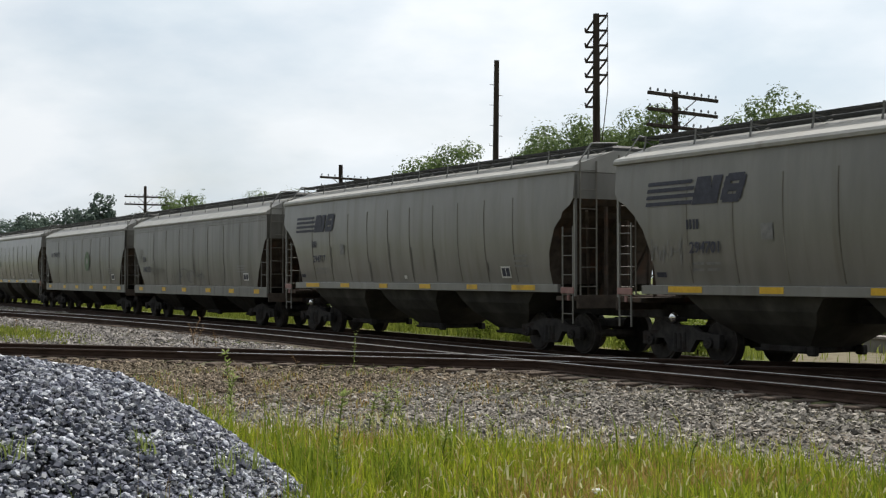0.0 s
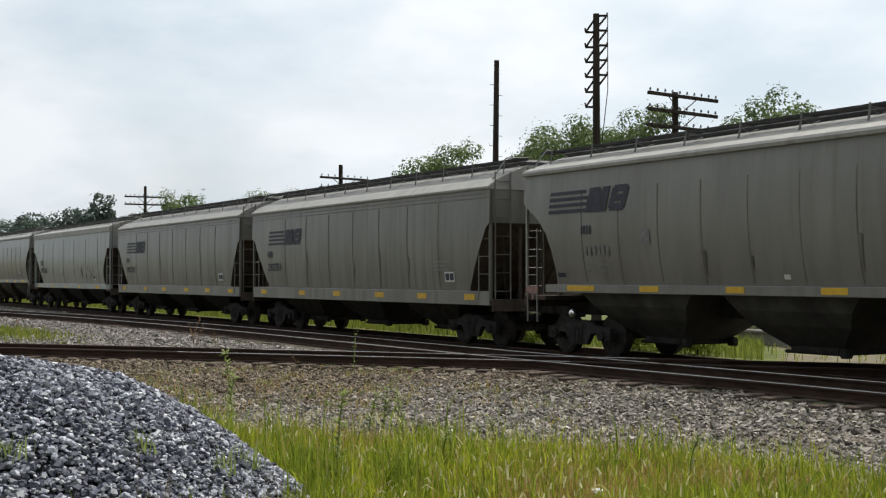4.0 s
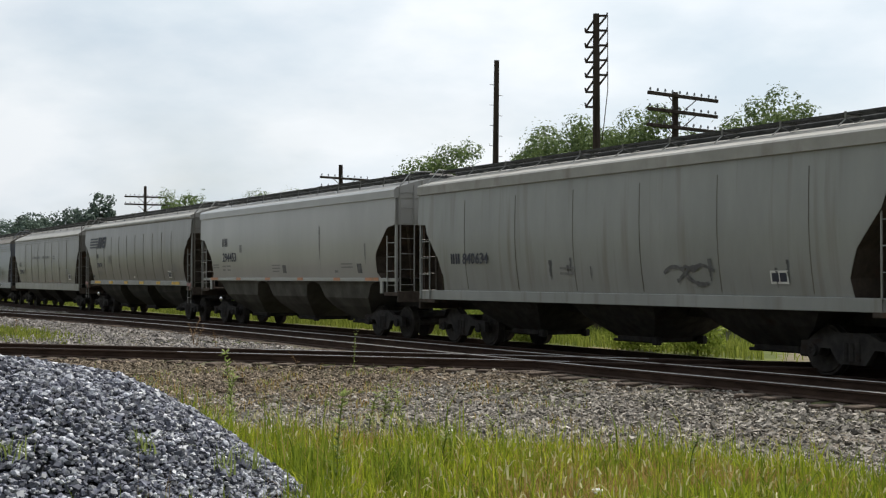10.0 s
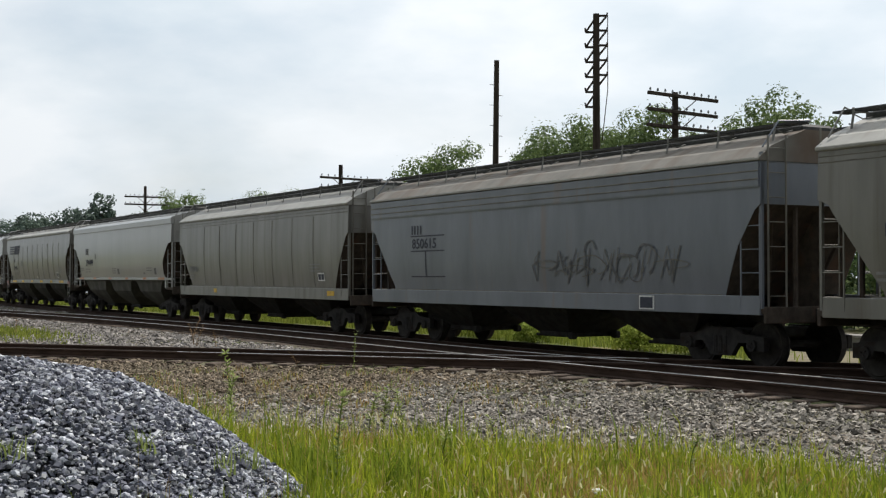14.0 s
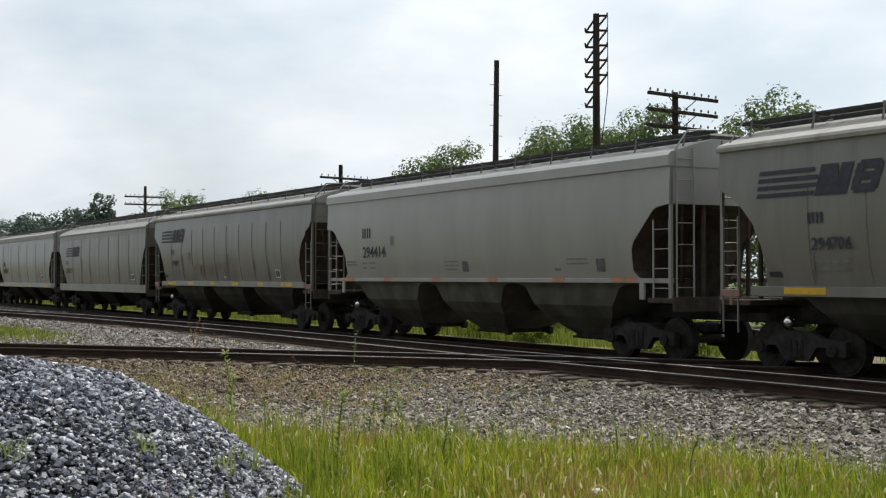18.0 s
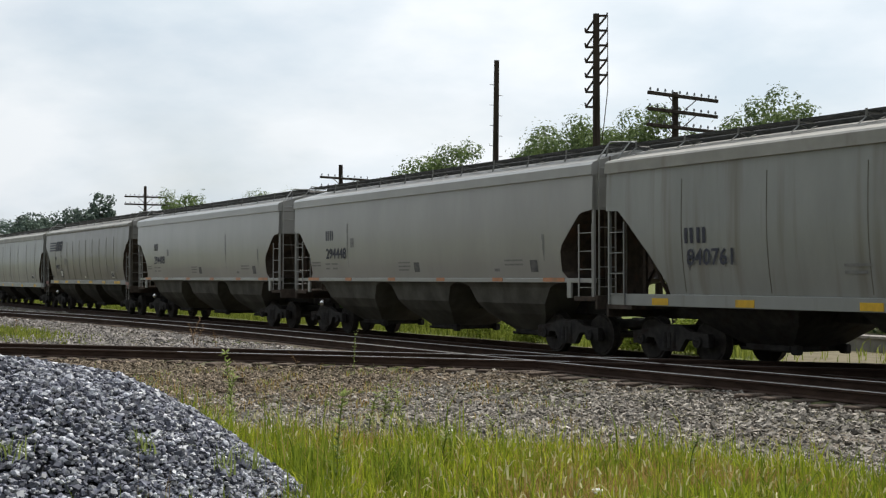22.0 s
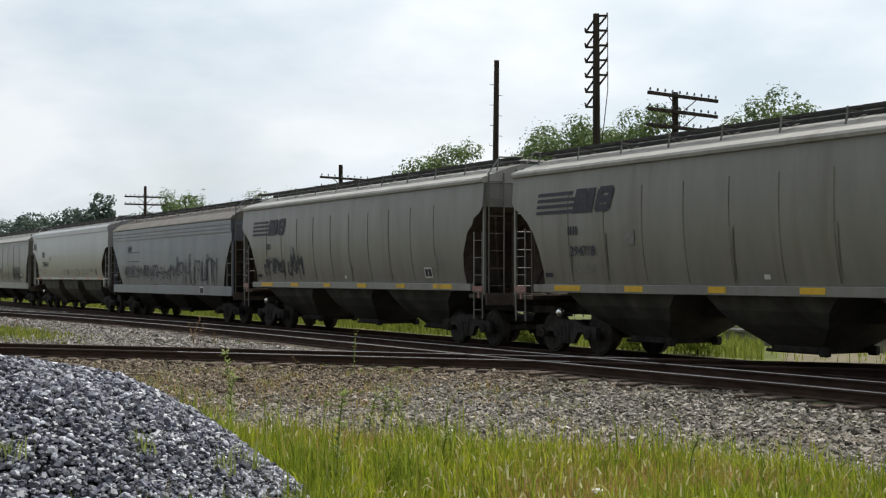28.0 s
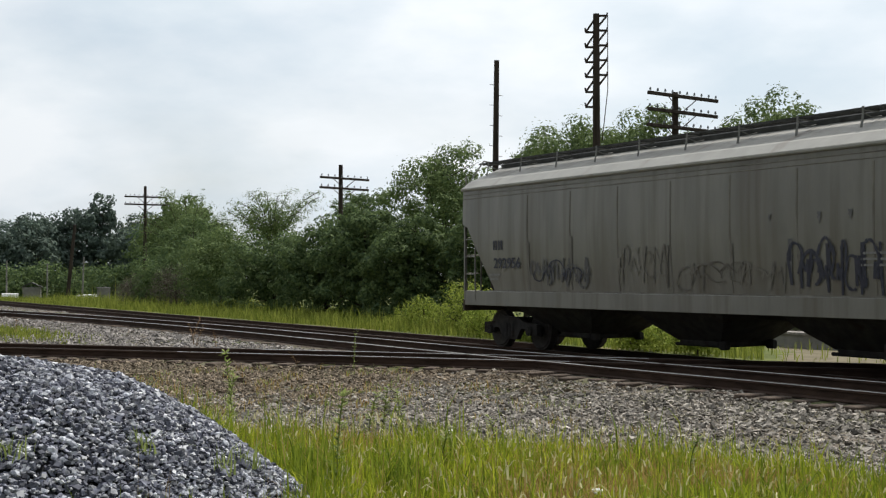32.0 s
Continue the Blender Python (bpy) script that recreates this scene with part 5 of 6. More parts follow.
            rings.append([(k * 2 * lt + a, -wt * fw, z), (k * 2 * lt + b, -wt * fw, z), (k * 2 * lt + b, wt * fw, z), (k * 2 * lt + a, wt * fw, z)])
        loft(bm, rings)
        # dark bay colour holds dirt and the shade under the car
        bay = part("hopper_bay", bm, (DIRTSHADE if kind == "smooth" else DEEPDIRTSHADE) if T["bays"] else UNDER, car, "sloped discharge bay, dirt and shade in its colour")
        bm = bmesh.new()
        box(bm, (k * 2 * lt, 0, 0.29), (1.2, 1.35, 0.14), 0.03)
        rod(bm, (k * 2 * lt - 0.75, -0.62, 0.25), (k * 2 * lt + 0.75, -0.62, 0.25), 0.035, 6)
        rod(bm, (k * 2 * lt - 0.75, 0.62, 0.25), (k * 2 * lt + 0.75, 0.62, 0.25), 0.035, 6)
        for q in (-1, 1):
            box(bm, (k * 2 * lt + 0.72, q * 0.62, 0.27), (0.2, 0.16, 0.18), 0.03)
        part("outlet_gate", bm, UNDER, bay)
    bm = bmesh.new()
    box(bm, (0, 0, 0.95), (2 * HALF - 3, 0.5, 0.3))
    part("centre_sill", bm, UNDER, car)
    bm = bmesh.new()
    rod(bm, (-HALF + 2.4, 0.9, 0.95), (-HALF + 3.2, 0.9, 0.95), 0.2, 12)
    part("air_reservoir", bm, UNDER, car)
    for x in (-HALF + 1.55, HALF - 1.55):
        build_truck(car, x, T["bays"] and x < 0)
    return car


# the train from its head to its end: kind and the second at which the rear corner passes the camera's plane
TRAIN = [("ribbed", 1.871), ("ribbed", 2.945), ("deep", 3.987), ("deep", 5.025), ("ribbed", 6.08), ("deep", 7.12), ("deep", 8.143), ("angled", 9.206),
         ("ribbed", 10.27), ("ribbed", 11.33), ("plated", 12.39), ("smooth", 13.446), ("ribbed", 14.50), ("deep", 15.53), ("beaded", 16.56), ("deep", 17.60),
         ("smooth", 18.64), ("ribbed", 19.68), ("smooth", 20.74), ("ribbed", 21.80), ("deep", 22.83), ("angled", 23.89), ("smooth", 24.894), ("smooth", 25.95),
         ("ribbed", 27.02), ("plated", 28.04), ("smooth", 29.07), ("ribbed", 30.11), ("ribbed", 31.175), ("beaded", 32.19), ("smooth", 33.22), ("deep", 34.25)]
CARS, FIRST = [], {}
for kind, _ in TRAIN:
    if kind not in FIRST:
        FIRST[kind] = build_car(kind)
        CARS.append(FIRST[kind])
    else:
        CARS.append(copy_thing(FIRST[kind], Matrix()))


# the dirtiest cars wear a darker coat
for k in (2, 3):
    for ob in CARS[k].children:
        if ob.name.split(".")[0] in ("side_sheet", "side_sill", "end_sheet"):
            ob.material_slots[0].link = "OBJECT"
            ob.material_slots[0].material = OLIVED


def car_x(i, t):
    return 9.38 - SPEED * (TRAIN[i][1] - t) + TYPES[TRAIN[i][0]]["half"]


# ---------------------------------------------------------------- markings on the cars
def hl(kind):
    return TYPES[kind]["half"]


def skin(kind, z0, z1):
    """How far a flat marking between two heights stands from the car's middle."""
    return max(side_at(TYPES[kind], z) for z in np.linspace(z0, z1, 5)) + (0.017 if TYPES[kind]["ribs"] else 0.007)


def plate(bm, kind, x0, x1, z0, z1, shear=0.0, lift=0.0):
    """A thin painted patch on the near side; x from the rear corner."""
    n = max(1, math.ceil((z1 - z0) / 0.13))
    prev = None
    for k in range(n + 1):
        z = z0 + (z1 - z0) * k / n
        y, d = side_at(TYPES[kind], z) + (0.017 if TYPES[kind]["ribs"] else 0.007) + lift, shear * k / n - hl(kind)
        row = [bm.verts.new((x0 + d, -y, z)), bm.verts.new((x1 + d, -y, z))]
        if prev:
            bm.faces.new((prev[0], prev[1], row[1], row[0]))
        prev = row


def stripes(car, kind, x, z, s=1.0, paint=None):
    """The road's mark as plain shapes: stripes running into slanted blocks."""
    bm = bmesh.new()
    for k in range(4):
        a = z + s * (0.02 + k * 0.135)
        plate(bm, kind, x + s * (0.02 * k), x + s * (1.5 - 0.06 * abs(1.5 - k)), a, a + s * 0.075, 0.03)
    part("stripe_mark", bm, paint or INK, car, "dark striped mark")
    bm = bmesh.new()
    plate(bm, kind, x + s * 1.42, x + s * 1.72, z, z + s * 0.53, s * 0.16)
    plate(bm, kind, x + s * 1.62, x + s * 1.98, z + s * 0.0, z + s * 0.53, s * -0.02, 0.001)
    plate(bm, kind, x + s * 1.88, x + s * 2.14, z, z + s * 0.53, s * 0.16)
    # a rounded slanted lozenge with two slits in it
    for k, (u0, u1) in enumerate(((0.06, 0.5), (0.0, 0.56), (0.0, 0.16), (0.0, 0.56), (0.02, 0.58), (0.42, 0.58), (0.02, 0.58), (0.08, 0.52))):
        zz = (0, 0.05, 0.15, 0.2, 0.27, 0.34, 0.39, 0.49, 0.54)
        a, b, sl = zz[k], zz[k + 1], 0.16 / 0.54
        plate(bm, kind, x + s * (2.22 + u0 + a * sl), x + s * (2.22 + u1 + a * sl), z + s * a, z + s * b, s * (b - a) * sl)
        if k in (2, 5):
            plate(bm, kind, x + s * (2.22 + 0.40 + a * sl) if k == 2 else x + s * (2.22 + a * sl), x + s * (2.22 + 0.56 + a * sl) if k == 2 else x + s * (2.22 + 0.18 + a * sl), z + s * a, z + s * b, s * (b - a) * sl)
    part("block_mark", bm, paint or INK, car, "dark slanted block mark")


def letters(car, kind, body, x, z, h, paint=None, wide=1.0):
    """Digits painted on the side, of the built-in font, h high."""
    cu = bpy.data.curves.new("digits", "FONT")
    cu.body = body
    cu.size = h / 0.72
    cu.extrude = 0.001
    cu.offset = 0.006
    cu.resolution_u = 2
    tmp = bpy.data.objects.new("digits", cu)
    me = bpy.data.meshes.new_from_object(tmp)
    bpy.data.objects.remove(tmp)
    me.materials.clear()
    me.materials.append(paint or INK)
    ob = new("car_number", me)
    ob.parent = car
    ob.matrix_basis = Matrix.Translation((x - hl(kind), -skin(kind, z, z + h), z)) @ pose(0, 0, 0, 90, 0, 0) @ Matrix.Diagonal((wide, 1, 1, 1))
    return ob


def bars(car, kind, rows, paint=None, name="small_print", label=""):
    """Writing too small to read: rows of (x, width, z, height)."""
    bm = bmesh.new()
    for x, w, z, h in rows:
        plate(bm, kind, x, x + w, z, z + h)
    return part(name, bm, paint or FADED, car, label)


def initials(car, kind, x, z, w, h, step):
    """Two painted initials as plain blocks."""
    for k in (0, 1):
        bm = bmesh.new()
        plate(bm, kind, x + k * step, x + k * step + w * 0.36, z, z + h)
        plate(bm, kind, x + k * step + w * 0.64, x + k * step + w, z, z + h)
        part("initial", bm, INK, car, "dark painted initial")


def placard(car, kind, x, z, w=0.42, h=0.28):
    bm = bmesh.new()
    plate(bm, kind, x, x + w, z, z + h)
    p = part("placard", bm, WHITEP, car, "white-edged dark placard")
    bm = bmesh.new()
    plate(bm, kind, x + 0.04, x + w * 0.47, z + 0.04, z + h - 0.04, 0, 0.003)
    plate(bm, kind, x + w * 0.53, x + w - 0.04, z + 0.04, z + h - 0.04, 0, 0.003)
    part("panel", bm, INK, p)


def patches(car, kind, spots, z0, z1, paint, label, lift=0.0):
    w = TYPES[kind]["sw"] + 0.02 + lift
    for x, l in spots:
        bm = bmesh.new()
        box(bm, (x + l / 2 - hl(kind), -w, (z0 + z1) / 2), (l, 0.012, z1 - z0))
        part("reflector", bm, paint, car, label)


def scribble(car, kind, x0, x1, z0, z1, seed, paint, loops=9, width=0.028, label="sprayed scribble", zig=3):
    """Sprayed loops and strokes that spell nothing, as flat ribbons on the side."""
    rnd = random.Random(seed)
    bm = bmesh.new()
    step = (x1 - x0) / loops
    for k in range(loops):
        cx = x0 + step * (k + 0.5) + rnd.uniform(-0.1, 0.1) * step
        rx, rz = step * rnd.uniform(0.25, 1.3), (z1 - z0) / 2 * rnd.uniform(0.3, 1.05)
        cz = (z0 + z1) / 2 + rnd.uniform(-0.3, 0.3) * (z1 - z0)
        a0, a1 = rnd.choice([(-0.3, 3.5), (0.4, 5.2), (2.4, 6.6), (-1.2, 3.0)])
        pts = []
        for i in range(15):
            a = a0 + (a1 - a0) * i / 14
            wob = 1 + 0.22 * math.sin(2 * a + k)
            pts.append((cx + rx * math.cos(a) * wob, cz + rz * math.sin(a)))
        if zig and k % zig == 1:
            zx = cx - rx * 0.6
            pts = [(zx + rx * 1.6 * j / 3 + rnd.uniform(-0.12, 0.12) * step, cz + (rz if j % 2 else -rz) * rnd.uniform(0.3, 1.0)) for j in range(4)]
        if rnd.random() < 0.5:
            pts += [(pts[-1][0] + rnd.uniform(-0.3, 0.3) * step, z0 + rnd.uniform(-0.1, 0.1)), (pts[-1][0] + rnd.uniform(0.1, 0.5) * step, z1)]
        for (ax, az), (bx, bz) in zip(pts, pts[1:]):
            d = Vector((bx - ax, 0, bz - az))
            if d.length < 1e-4:
                continue
            nn = Vector((-d.z, 0, d.x)).normalized() * width * rnd.uniform(0.7, 1.3) * 0.5
            q = []
            for px, pz, s in ((ax, az, -1), (bx, bz, -1), (bx, bz, 1), (ax, az, 1)):
                zz = pz + s * nn.z
                q.append(bm.verts.new((px + s * nn.x - hl(kind), -side_at(TYPES[kind], max(zz, TYPES[kind]["side"][0][0])) - 0.022, zz)))
            bm.faces.new(q)
    return tagged(part("graffiti", bm, paint, car, label), kind="stuff")


def streaks(car, kind, spots, paint=None):
    """Narrow run-off stains: (x, top, length, width)."""
    for x, zt, l, w in spots:
        bm = bmesh.new()
        n = 5
        for k in range(n):
            a, b = zt - l * k / n, zt - l * (k + 1) / n
            wk = w * (1 - 0.16 * k)
            plate(bm, kind, x - wk / 2 + 0.012 * math.sin(k * 2.1), x + wk / 2, b, a)
        part("rust_streak", bm, paint or RUSTP, car, "dark run-off stain")


Y_RIB = [(1.62, 1.0), (4.2, 0.6), (6.8, 0.5), (9.2, 0.6), (11.7, 0.5), (13.8, 1.0)]
Y_DEEP = [(0.76, 0.5), (4.08, 0.45), (6.7, 0.5), (9.55, 0.55), (12.1, 0.5), (14.6, 0.5)]
O_SM = [(0.96, 0.8), (3.7, 0.42), (6.5, 0.42), (9.3, 0.42), (12.1, 0.45), (14.3, 0.85)]

DETAIL = {0: dict(num="294701"), 1: dict(num="294717"), 2: dict(num="840121", yellow=True), 3: dict(num="840872", yellow=True), 5: dict(num="292751", mark=True, yellow=True), 6: dict(num="292518", mark=True, yellow=True), 7: dict(num="840768"),
          9: dict(num="294992"), 10: dict(num="840634", plain=True), 11: dict(num="294453"), 12: dict(num="294774"), 17: dict(num="294706"), 13: dict(num="292902", red=True), 14: dict(num="850615", graf=True),
          15: dict(num=""), 16: dict(num="294499"), 18: dict(num="294414"), 19: dict(num="294811", redtag=True), 20: dict(num="292517", mark=True), 21: dict(num="840761"), 22: dict(num="294448"), 23: dict(num="294408"),
          24: dict(num="294822"), 25: dict(num="840776"), 26: dict(num=""), 27: dict(num="294718"), 28: dict(num="", dark=True), 29: dict(num="", bigraf=True), 30: dict(num="294544"), 31: dict(num="292956", last=True)}
LABELS = {"ribbed": "weathered grey ribbed covered hopper car with striped mark", "deep": "weathered olive-grey hopper car with deep side sill",
          "smooth": "light grey smooth-sided covered hopper car", "plated": "pale grey stained covered hopper car", "angled": "pale grey hopper car with long angled end openings", "beaded": "faded blue-grey hopper car with sprayed graffiti"}

for i, (car, (kind, _)) in enumerate(zip(CARS, TRAIN)):
    d = DETAIL.get(i, {})
    num = d.get("num", "")
    rnd = random.Random(100 + i)
    label = LABELS[kind]
    if kind == "ribbed":
        stripes(car, kind, 1.05, 3.02)
        initials(car, kind, 2.3, 2.55, 0.15, 0.19, 0.2)
        if num:
            letters(car, kind, num, 2.36, 2.09, 0.22)
        else:
            bars(car, kind, [(2.36 + 0.16 * k, 0.11, 2.09, 0.2) for k in range(6)], FADED, "car_number")
        bars(car, kind, [(2.4, 0.32, 1.86, 0.05), (2.8, 0.4, 1.86, 0.05), (2.4, 0.3, 1.74, 0.05), (2.8, 0.35, 1.74, 0.05)])
        bars(car, kind, [(4.35, 0.3, 2.3, 0.3)], FADED, "data_stencil")
        bars(car, kind, [(14.0, 0.6, 2.1, 0.05), (14.0, 0.5, 1.98, 0.05), (14.0, 0.6, 1.86, 0.05)])
        bars(car, kind, [(8.3, 0.16, 1.58, 0.09)], WHITEP, "sticker", "small white sticker")
        placard(car, kind, 13.35, 1.6)
        bars(car, kind, [(1.25, 0.3, 1.62, 0.1)], INK, "stencil")
        patches(car, kind, Y_RIB, 1.32, 1.44, YELLOW, "yellow reflective patch")
        if i == 24:
            bm = bmesh.new()
            plate(bm, kind, 3.3, 3.78, 1.62, 2.02, 0.06)
            q = part("placard", bm, INK, car, "tilted white placard with a dark edge")
            bm = bmesh.new()
            plate(bm, kind, 3.36, 3.72, 1.68, 1.96, 0.06, 0.003)
            part("panel", bm, WHITEP, q)
        if i == 0:
            scribble(car, kind, 1.2, 2.0, 1.95, 2.4, 7, FADED, 4, 0.02)
        if i == 8:
            bars(car, kind, [(5.3, 1.2, 1.6, 2.2)], OLIVE, "repaint_patch", "darker repainted panel")
        if d.get("redtag"):
            scribble(car, kind, 5.3, 9.8, 1.62, 2.2, 19, REDSPRAY, 13, 0.03, "faded red sprayed tag")
            label = "weathered grey ribbed hopper car with red sprayed tag"
        if d.get("dark"):
            scribble(car, kind, 2.0, 3.6, 1.75, 2.2, 28, INK, 9, 0.07)
            scribble(car, kind, 4.1, 5.2, 1.75, 2.3, 29, INK, 5, 0.07)
            label = "weathered grey ribbed hopper car with dark sprayed blots"
    elif kind == "deep":
        if d.get("mark"):
            stripes(car, kind, 1.55, 2.68, 0.95)
        if num:
            nx, nz = (1.45, 2.72) if i == 3 else (1.48, 1.84)
            initials(car, kind, nx, nz + (0.0 if i == 3 else 0.44), 0.17, 0.22, 0.24)
            letters(car, kind, num, nx + (0.62 if i == 3 else 0.0), nz, 0.25, None, 1.25 if i == 3 else 1.15)
        else:
            bars(car, kind, [(1.3 + 0.16 * k, 0.11, 1.84, 0.2) for k in range(6)], FADED, "car_number")
        bars(car, kind, [(1.25, 0.5, 1.66, 0.05), (1.25, 0.4, 1.55, 0.05)])
        bars(car, kind, [(13.0, 0.8, 2.0, 0.04), (13.0, 0.7, 1.9, 0.04), (13.0, 0.8, 1.8, 0.04)])
        placard(car, kind, 13.6, 1.5, 0.5, 0.26)
        if d.get("yellow") or i in (15,):
            patches(car, kind, Y_DEEP if i != 15 else [(14.3, 0.5), (4.0, 0.3)], 1.05, 1.2, YELLOW, "yellow reflective patch")
        if d.get("red"):
            for x, l in ((4.9, 0.25), (5.3, 1.7), (7.6, 1.6)):
                bm = bmesh.new()
                plate(bm, kind, x, x + l, 2.68, 2.74 + 0.04 * l)
                part("rust_streak", bm, SPRAY, car, "dark rusty scrape")
            scribble(car, kind, 5.0, 12.0, 0.98, 1.4, 13, REDSPRAY, 12, 0.025, "faded red sprayed scribble")
            bars(car, kind, [(10.3, 0.3, 2.75, 0.04), (10.3, 0.3, 2.62, 0.04)], INK)
            label = "weathered olive-grey hopper car with rusty scrapes"
        if i == 2:
            scribble(car, kind, 0.5, 1.5, 2.2, 2.9, 22, SEAM, 4, 0.03)
            scribble(car, kind, 5.6, 9.2, 1.4, 1.95, 23, SPRAY, 9, 0.03)
            scribble(car, kind, 2.4, 4.6, 1.7, 2.0, 24, SEAM, 7, 0.03)
        if d.get("last"):
            scribble(car, kind, 3.1, 5.4, 1.5, 2.05, 31, SPRAY, 13, 0.05)
            scribble(car, kind, 3.3, 5.0, 1.55, 1.9, 61, INK, 7, 0.035)
            scribble(car, kind, 6.6, 8.0, 1.5, 2.25, 32, SEAM, 6, 0.04)
            scribble(car, kind, 8.4, 11.2, 1.4, 1.9, 33, SEAM, 9, 0.03)
            scribble(car, kind, 11.4, 12.0, 1.5, 2.1, 34, INK, 3, 0.06)
            scribble(car, kind, 11.9, 13.4, 1.4, 2.2, 39, INK, 11, 0.05)
            streaks(car, kind, [(10.9, 2.75, 0.12, 0.06), (12.1, 2.75, 0.2, 0.09), (12.8, 2.76, 0.16, 0.1), (11.4, 2.3, 0.8, 0.1)], SPRAY)
            label = "weathered grey hopper car with graffiti at the train's end"
        if i == 3:
            bm = bmesh.new()
            m = pose(9.2 - hl(kind), -1.583, 2.42, 90, 0, 0)
            bmesh.ops.create_circle(bm, cap_ends=True, radius=0.48, segments=28, matrix=m)
            em = part("emblem", bm, GREENP, car, "round green emblem")
            bm = bmesh.new()
            bmesh.ops.create_circle(bm, cap_ends=True, radius=0.16, segments=24, matrix=pose(9.2 - hl(kind), -1.588, 2.42, 90, 0, 0))
            part("emblem_centre", bm, OLIVE, em)
            label = "grey covered hopper car with a round green emblem"
    elif kind == "smooth":
        initials(car, kind, 2.46, 2.74, 0.22, 0.29, 0.3)
        if num:
            letters(car, kind, num, 2.46, 2.19, 0.32, None, 1.08)
        else:
            bars(car, kind, [(2.3 + 0.24 * k, 0.17, 2.2, 0.3) for k in range(6)], INK, "car_number")
        bars(car, kind, [(4.2, 0.24, 2.5, 0.27)], FADED, "grey_label")
        bars(car, kind, [(2.35, 0.35, 2.0, 0.05), (2.8, 0.45, 2.0, 0.05), (2.35, 0.3, 1.86, 0.05), (2.85, 0.35, 1.86, 0.05)])
        bars(car, kind, [(1.35, 0.65, 2.05, 0.05), (1.35, 0.65, 1.96, 0.05)])
        bars(car, kind, [(7.2, 0.7, 2.0, 0.04), (7.2, 0.7, 1.9, 0.04), (7.2, 0.6, 1.8, 0.04)])
        bars(car, kind, [(8.1, 0.3, 1.76, 0.26), (13.8, 0.3, 1.74, 0.28)], SPRAY, "data_panel", "dark data panel")
        bars(car, kind, [(12.7, 0.8, 2.0, 0.04), (12.7, 0.8, 1.9, 0.04), (12.2, 0.25, 1.76, 0.07)])
        patches(car, kind, O_SM, 1.52, 1.61, ORANGE, "orange reflective patch")
        if i in (22, 23, 11):
            streaks(car, kind, [(4.0 if i == 22 else 11.2, 3.2, 1.3, 0.07), (14.4, 2.6, 0.6, 0.1)], FADED)
        if i == 30:
            scribble(car, kind, 8.9, 12.0, 1.68, 2.05, 30, GREENP, 8, 0.022, "pale green sprayed tag")
            scribble(car, kind, 0.15, 0.8, 3.1, 3.6, 36, SPRAY, 4, 0.07)
    elif kind in ("plated", "angled"):
        if d.get("plain") or i == 25:
            initials(car, kind, 1.75, 1.96, 0.18, 0.26, 0.25)
            if num:
                letters(car, kind, num, 2.35, 1.96, 0.27, None, 1.1)
        elif i in (2, 7, 21):
            nx = 2.55 if i == 21 else 1.85
            initials(car, kind, nx, 2.28, 0.25, 0.3, 0.36)
            if num:
                letters(car, kind, num, nx + 0.05, 1.86, 0.32, None, 1.05)
            else:
                bars(car, kind, [(1.9 + 0.26 * k, 0.18, 1.86, 0.32) for k in range(6)], INK, "car_number")
        else:
            bars(car, kind, [(1.7, 0.14, 2.2, 0.2), (1.88, 0.14, 2.2, 0.2)] + [(1.9 + 0.18 * k, 0.12, 1.86, 0.22) for k in range(6)], INK, "car_number")
        bars(car, kind, [(6.6, 0.6, 1.8, 0.05), (6.6, 0.5, 1.68, 0.05)])
        placard(car, kind, 13.2, 1.5, 0.45, 0.24)
        if not d.get("plain"):
            patches(car, kind, [(0.95, 0.35), (4.4, 0.3), (7.4, 0.3), (10.2, 0.4), (13.6, 0.7)] if i != 21 else [(1.45, 0.5), (3.9, 0.5), (6.9, 0.5), (9.8, 0.5), (14.0, 0.7)], 1.06, 1.2, YELLOW, "yellow reflective patch")
        if i == 7:
            for _ in range(9):
                x, z, l = rnd.uniform(10.0, 13.8), rnd.uniform(1.45, 1.95), rnd.uniform(0.12, 0.3)
                streaks(car, kind, [(x, z + l, l, rnd.uniform(0.08, 0.2))], SEAM)
        spots = [(rnd.uniform(1.5, 14.5), rnd.uniform(1.7, 2.3), rnd.uniform(0.2, 0.45), rnd.uniform(0.04, 0.1)) for _ in range(7 if i in (7, 10, 25) else 3)]
        streaks(car, kind, spots, RUSTP if i == 7 else SPRAY)
        if i == 10:
            scribble(car, kind, 10.3, 11.6, 1.55, 1.95, 10, SPRAY, 3, 0.07)
    else:
        bars(car, kind, [(2.4, 1.85, 2.7, 0.035), (2.4, 1.85, 2.3, 0.035), (2.4, 1.85, 1.62, 0.035), (3.2, 0.06, 1.64, 0.66)], INK, "rule_line")
        initials(car, kind, 2.45, 2.76, 0.24, 0.24, 0.32)
        if num:
            letters(car, kind, num, 2.48, 2.39, 0.27, None, 1.2)
        patches(car, kind, [(12.3, 0.48)], 0.97, 1.25, WHITEP, "white-edged placard on the sill")
        patches(car, kind, [(12.34, 0.4)], 1.0, 1.22, INK, "dark placard panel on the sill", 0.008)
        bars(car, kind, [(12.6, 0.3, 1.02, 0.18), (13.4, 0.25, 1.02, 0.16)], INK, "stencil")
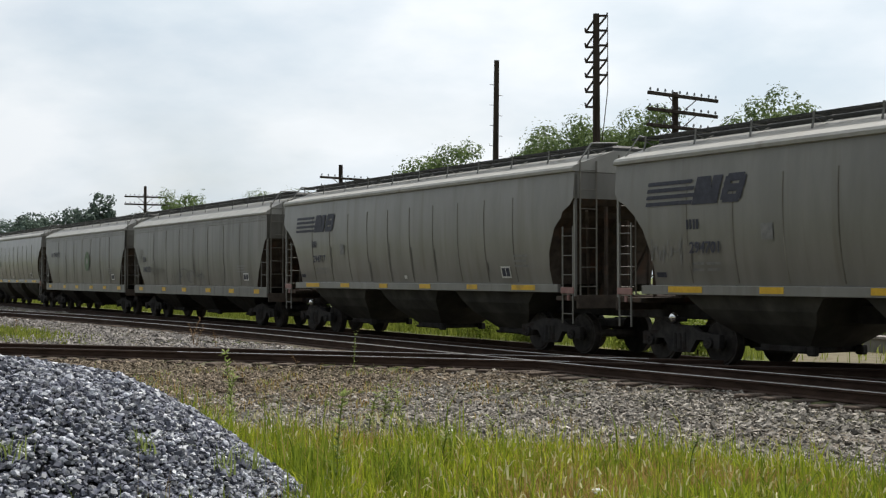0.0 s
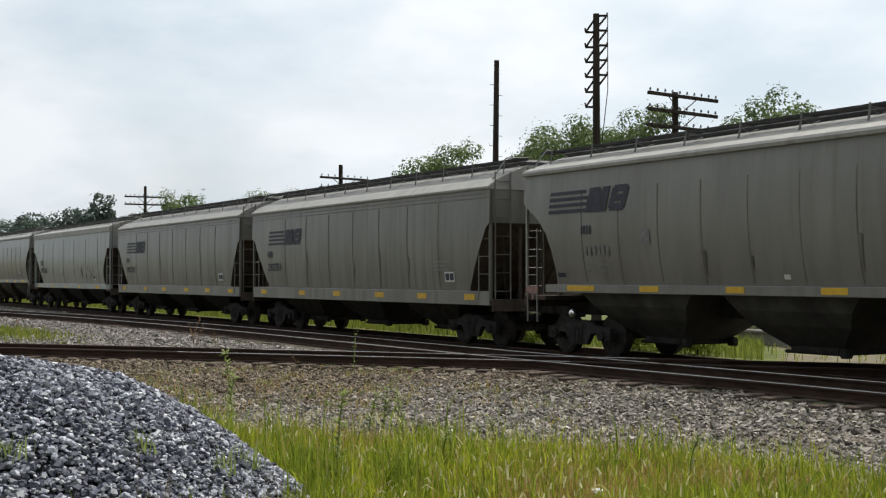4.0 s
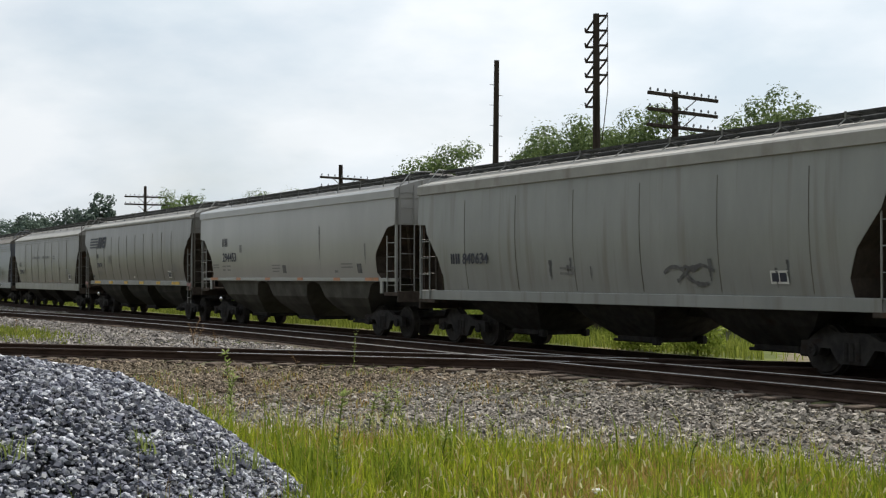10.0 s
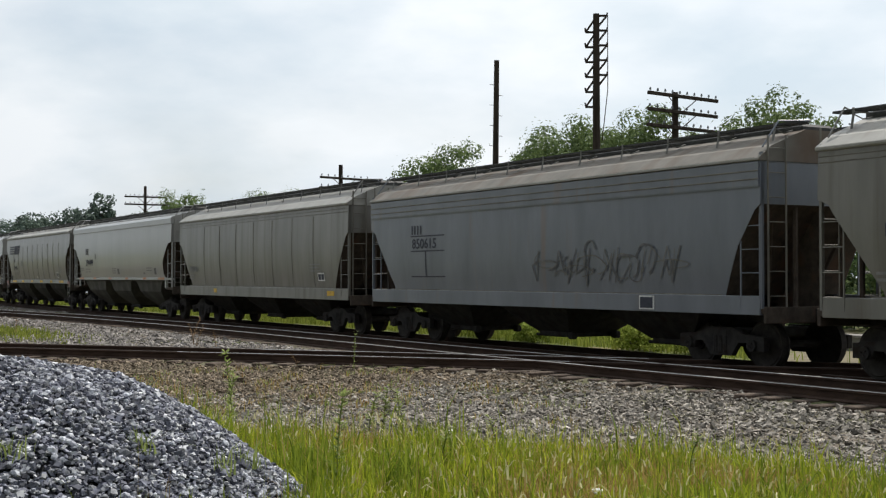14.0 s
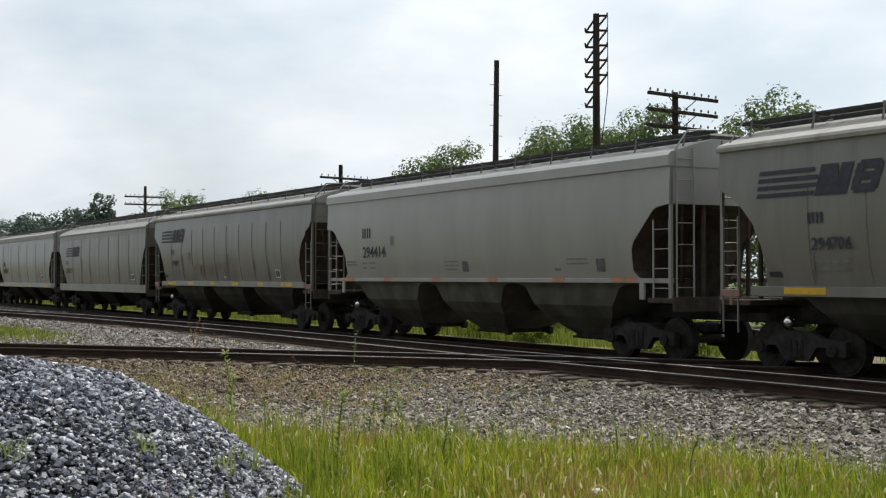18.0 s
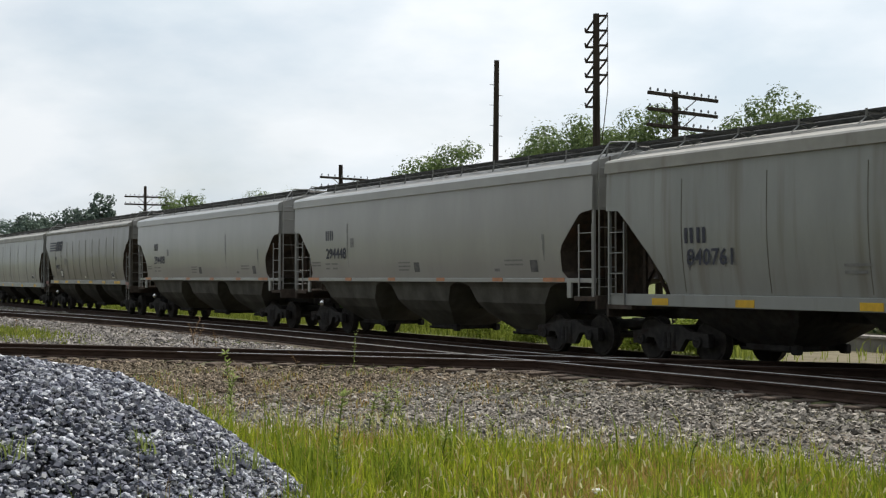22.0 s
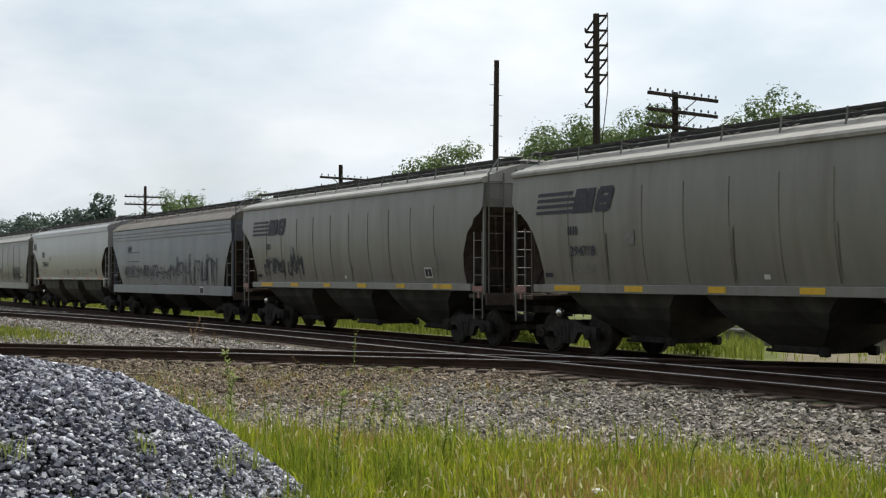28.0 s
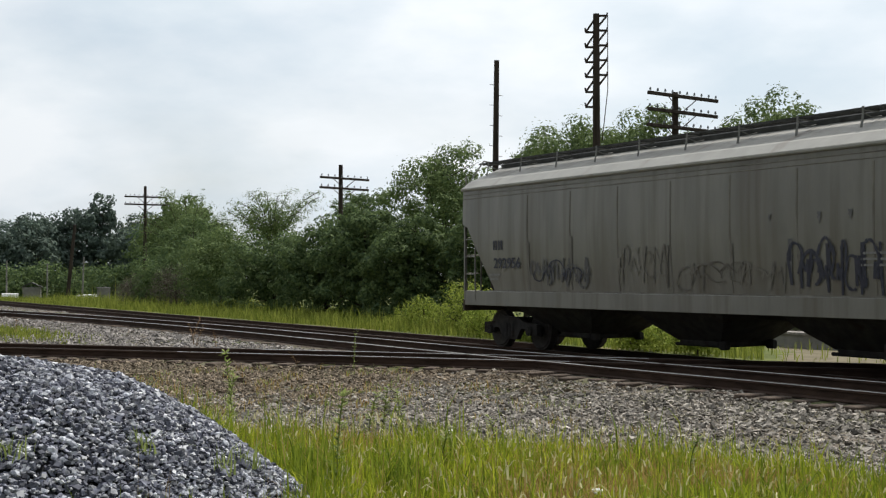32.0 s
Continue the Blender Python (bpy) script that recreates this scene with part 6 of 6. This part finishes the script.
        if d.get("graf"):
            scribble(car, kind, 8.8, 13.6, 1.6, 2.2, 14, SEAM, 9, 0.02, "faint sprayed loops and drips")
            scribble(car, kind, 8.6, 13.4, 1.5, 2.25, 57, SPRAY, 8, 0.04, "thin dark sprayed strokes")
        if d.get("bigraf"):
            scribble(car, kind, 1.9, 5.4, 1.62, 2.15, 35, INK, 18, 0.035, zig=0)
            scribble(car, kind, 5.2, 9.8, 1.55, 2.1, 36, INK, 20, 0.04, zig=0)
            scribble(car, kind, 9.4, 14.2, 1.42, 2.35, 37, INK, 18, 0.045, zig=0)
            scribble(car, kind, 2.0, 12.8, 0.98, 1.3, 38, SEAM, 22, 0.03, zig=0)
    if kind in ("ribbed", "deep"):
        n, half = TYPES[kind]["ribs"], hl(kind)
        for k in range(n):
            if rnd.random() < (0.35 if kind == "ribbed" else 0.6):
                x = TYPES[kind]["rib0"] + k * TYPES[kind]["pitch"]
                top = rnd.uniform(1.9, 2.6)
                streaks(car, kind, [(x + 0.05, top, top - rnd.uniform(1.5, 1.75), rnd.uniform(0.06, 0.13))], SEAM)
    tagged(car, label)


# ---------------------------------------------------------------- what moves
def motions():
    for i, car in enumerate(CARS):
        walk(car, [(t, pose(car_x(i, t), TRACK_Y, 0)) for t in (0, 8, 16, 24, 32)])
        t_in = max(0.0, (-100 - 9.38 - TYPES[TRAIN[i][0]]["half"]) / SPEED + TRAIN[i][1])
        t_out = min(32.0, (8.0 - 9.38 - TYPES[TRAIN[i][0]]["half"]) / SPEED + TRAIN[i][1] + 1.0)
        f0, f1 = round(t_in * FPS), round(t_out * FPS)
        turn = math.degrees(SPEED / FPS / 0.457)
        for truck in [c for c in car.children if c.name.startswith("truck")]:
            for k, w in enumerate([c for c in truck.children if c.name.startswith("wheelset")]):
                ax = -0.89 if k == 0 else 0.89
                rows = [(f / FPS, pose(ax, 0, 0.457, 0, (f - f0) * turn, 0)) for f in range(f0, f1 + 1)]
                if f0 > 0:
                    rows.insert(0, (0, rows[0][1]))
                if f1 < 960:
                    rows.append((32, rows[-1][1]))
                walk(w, rows)


motions()
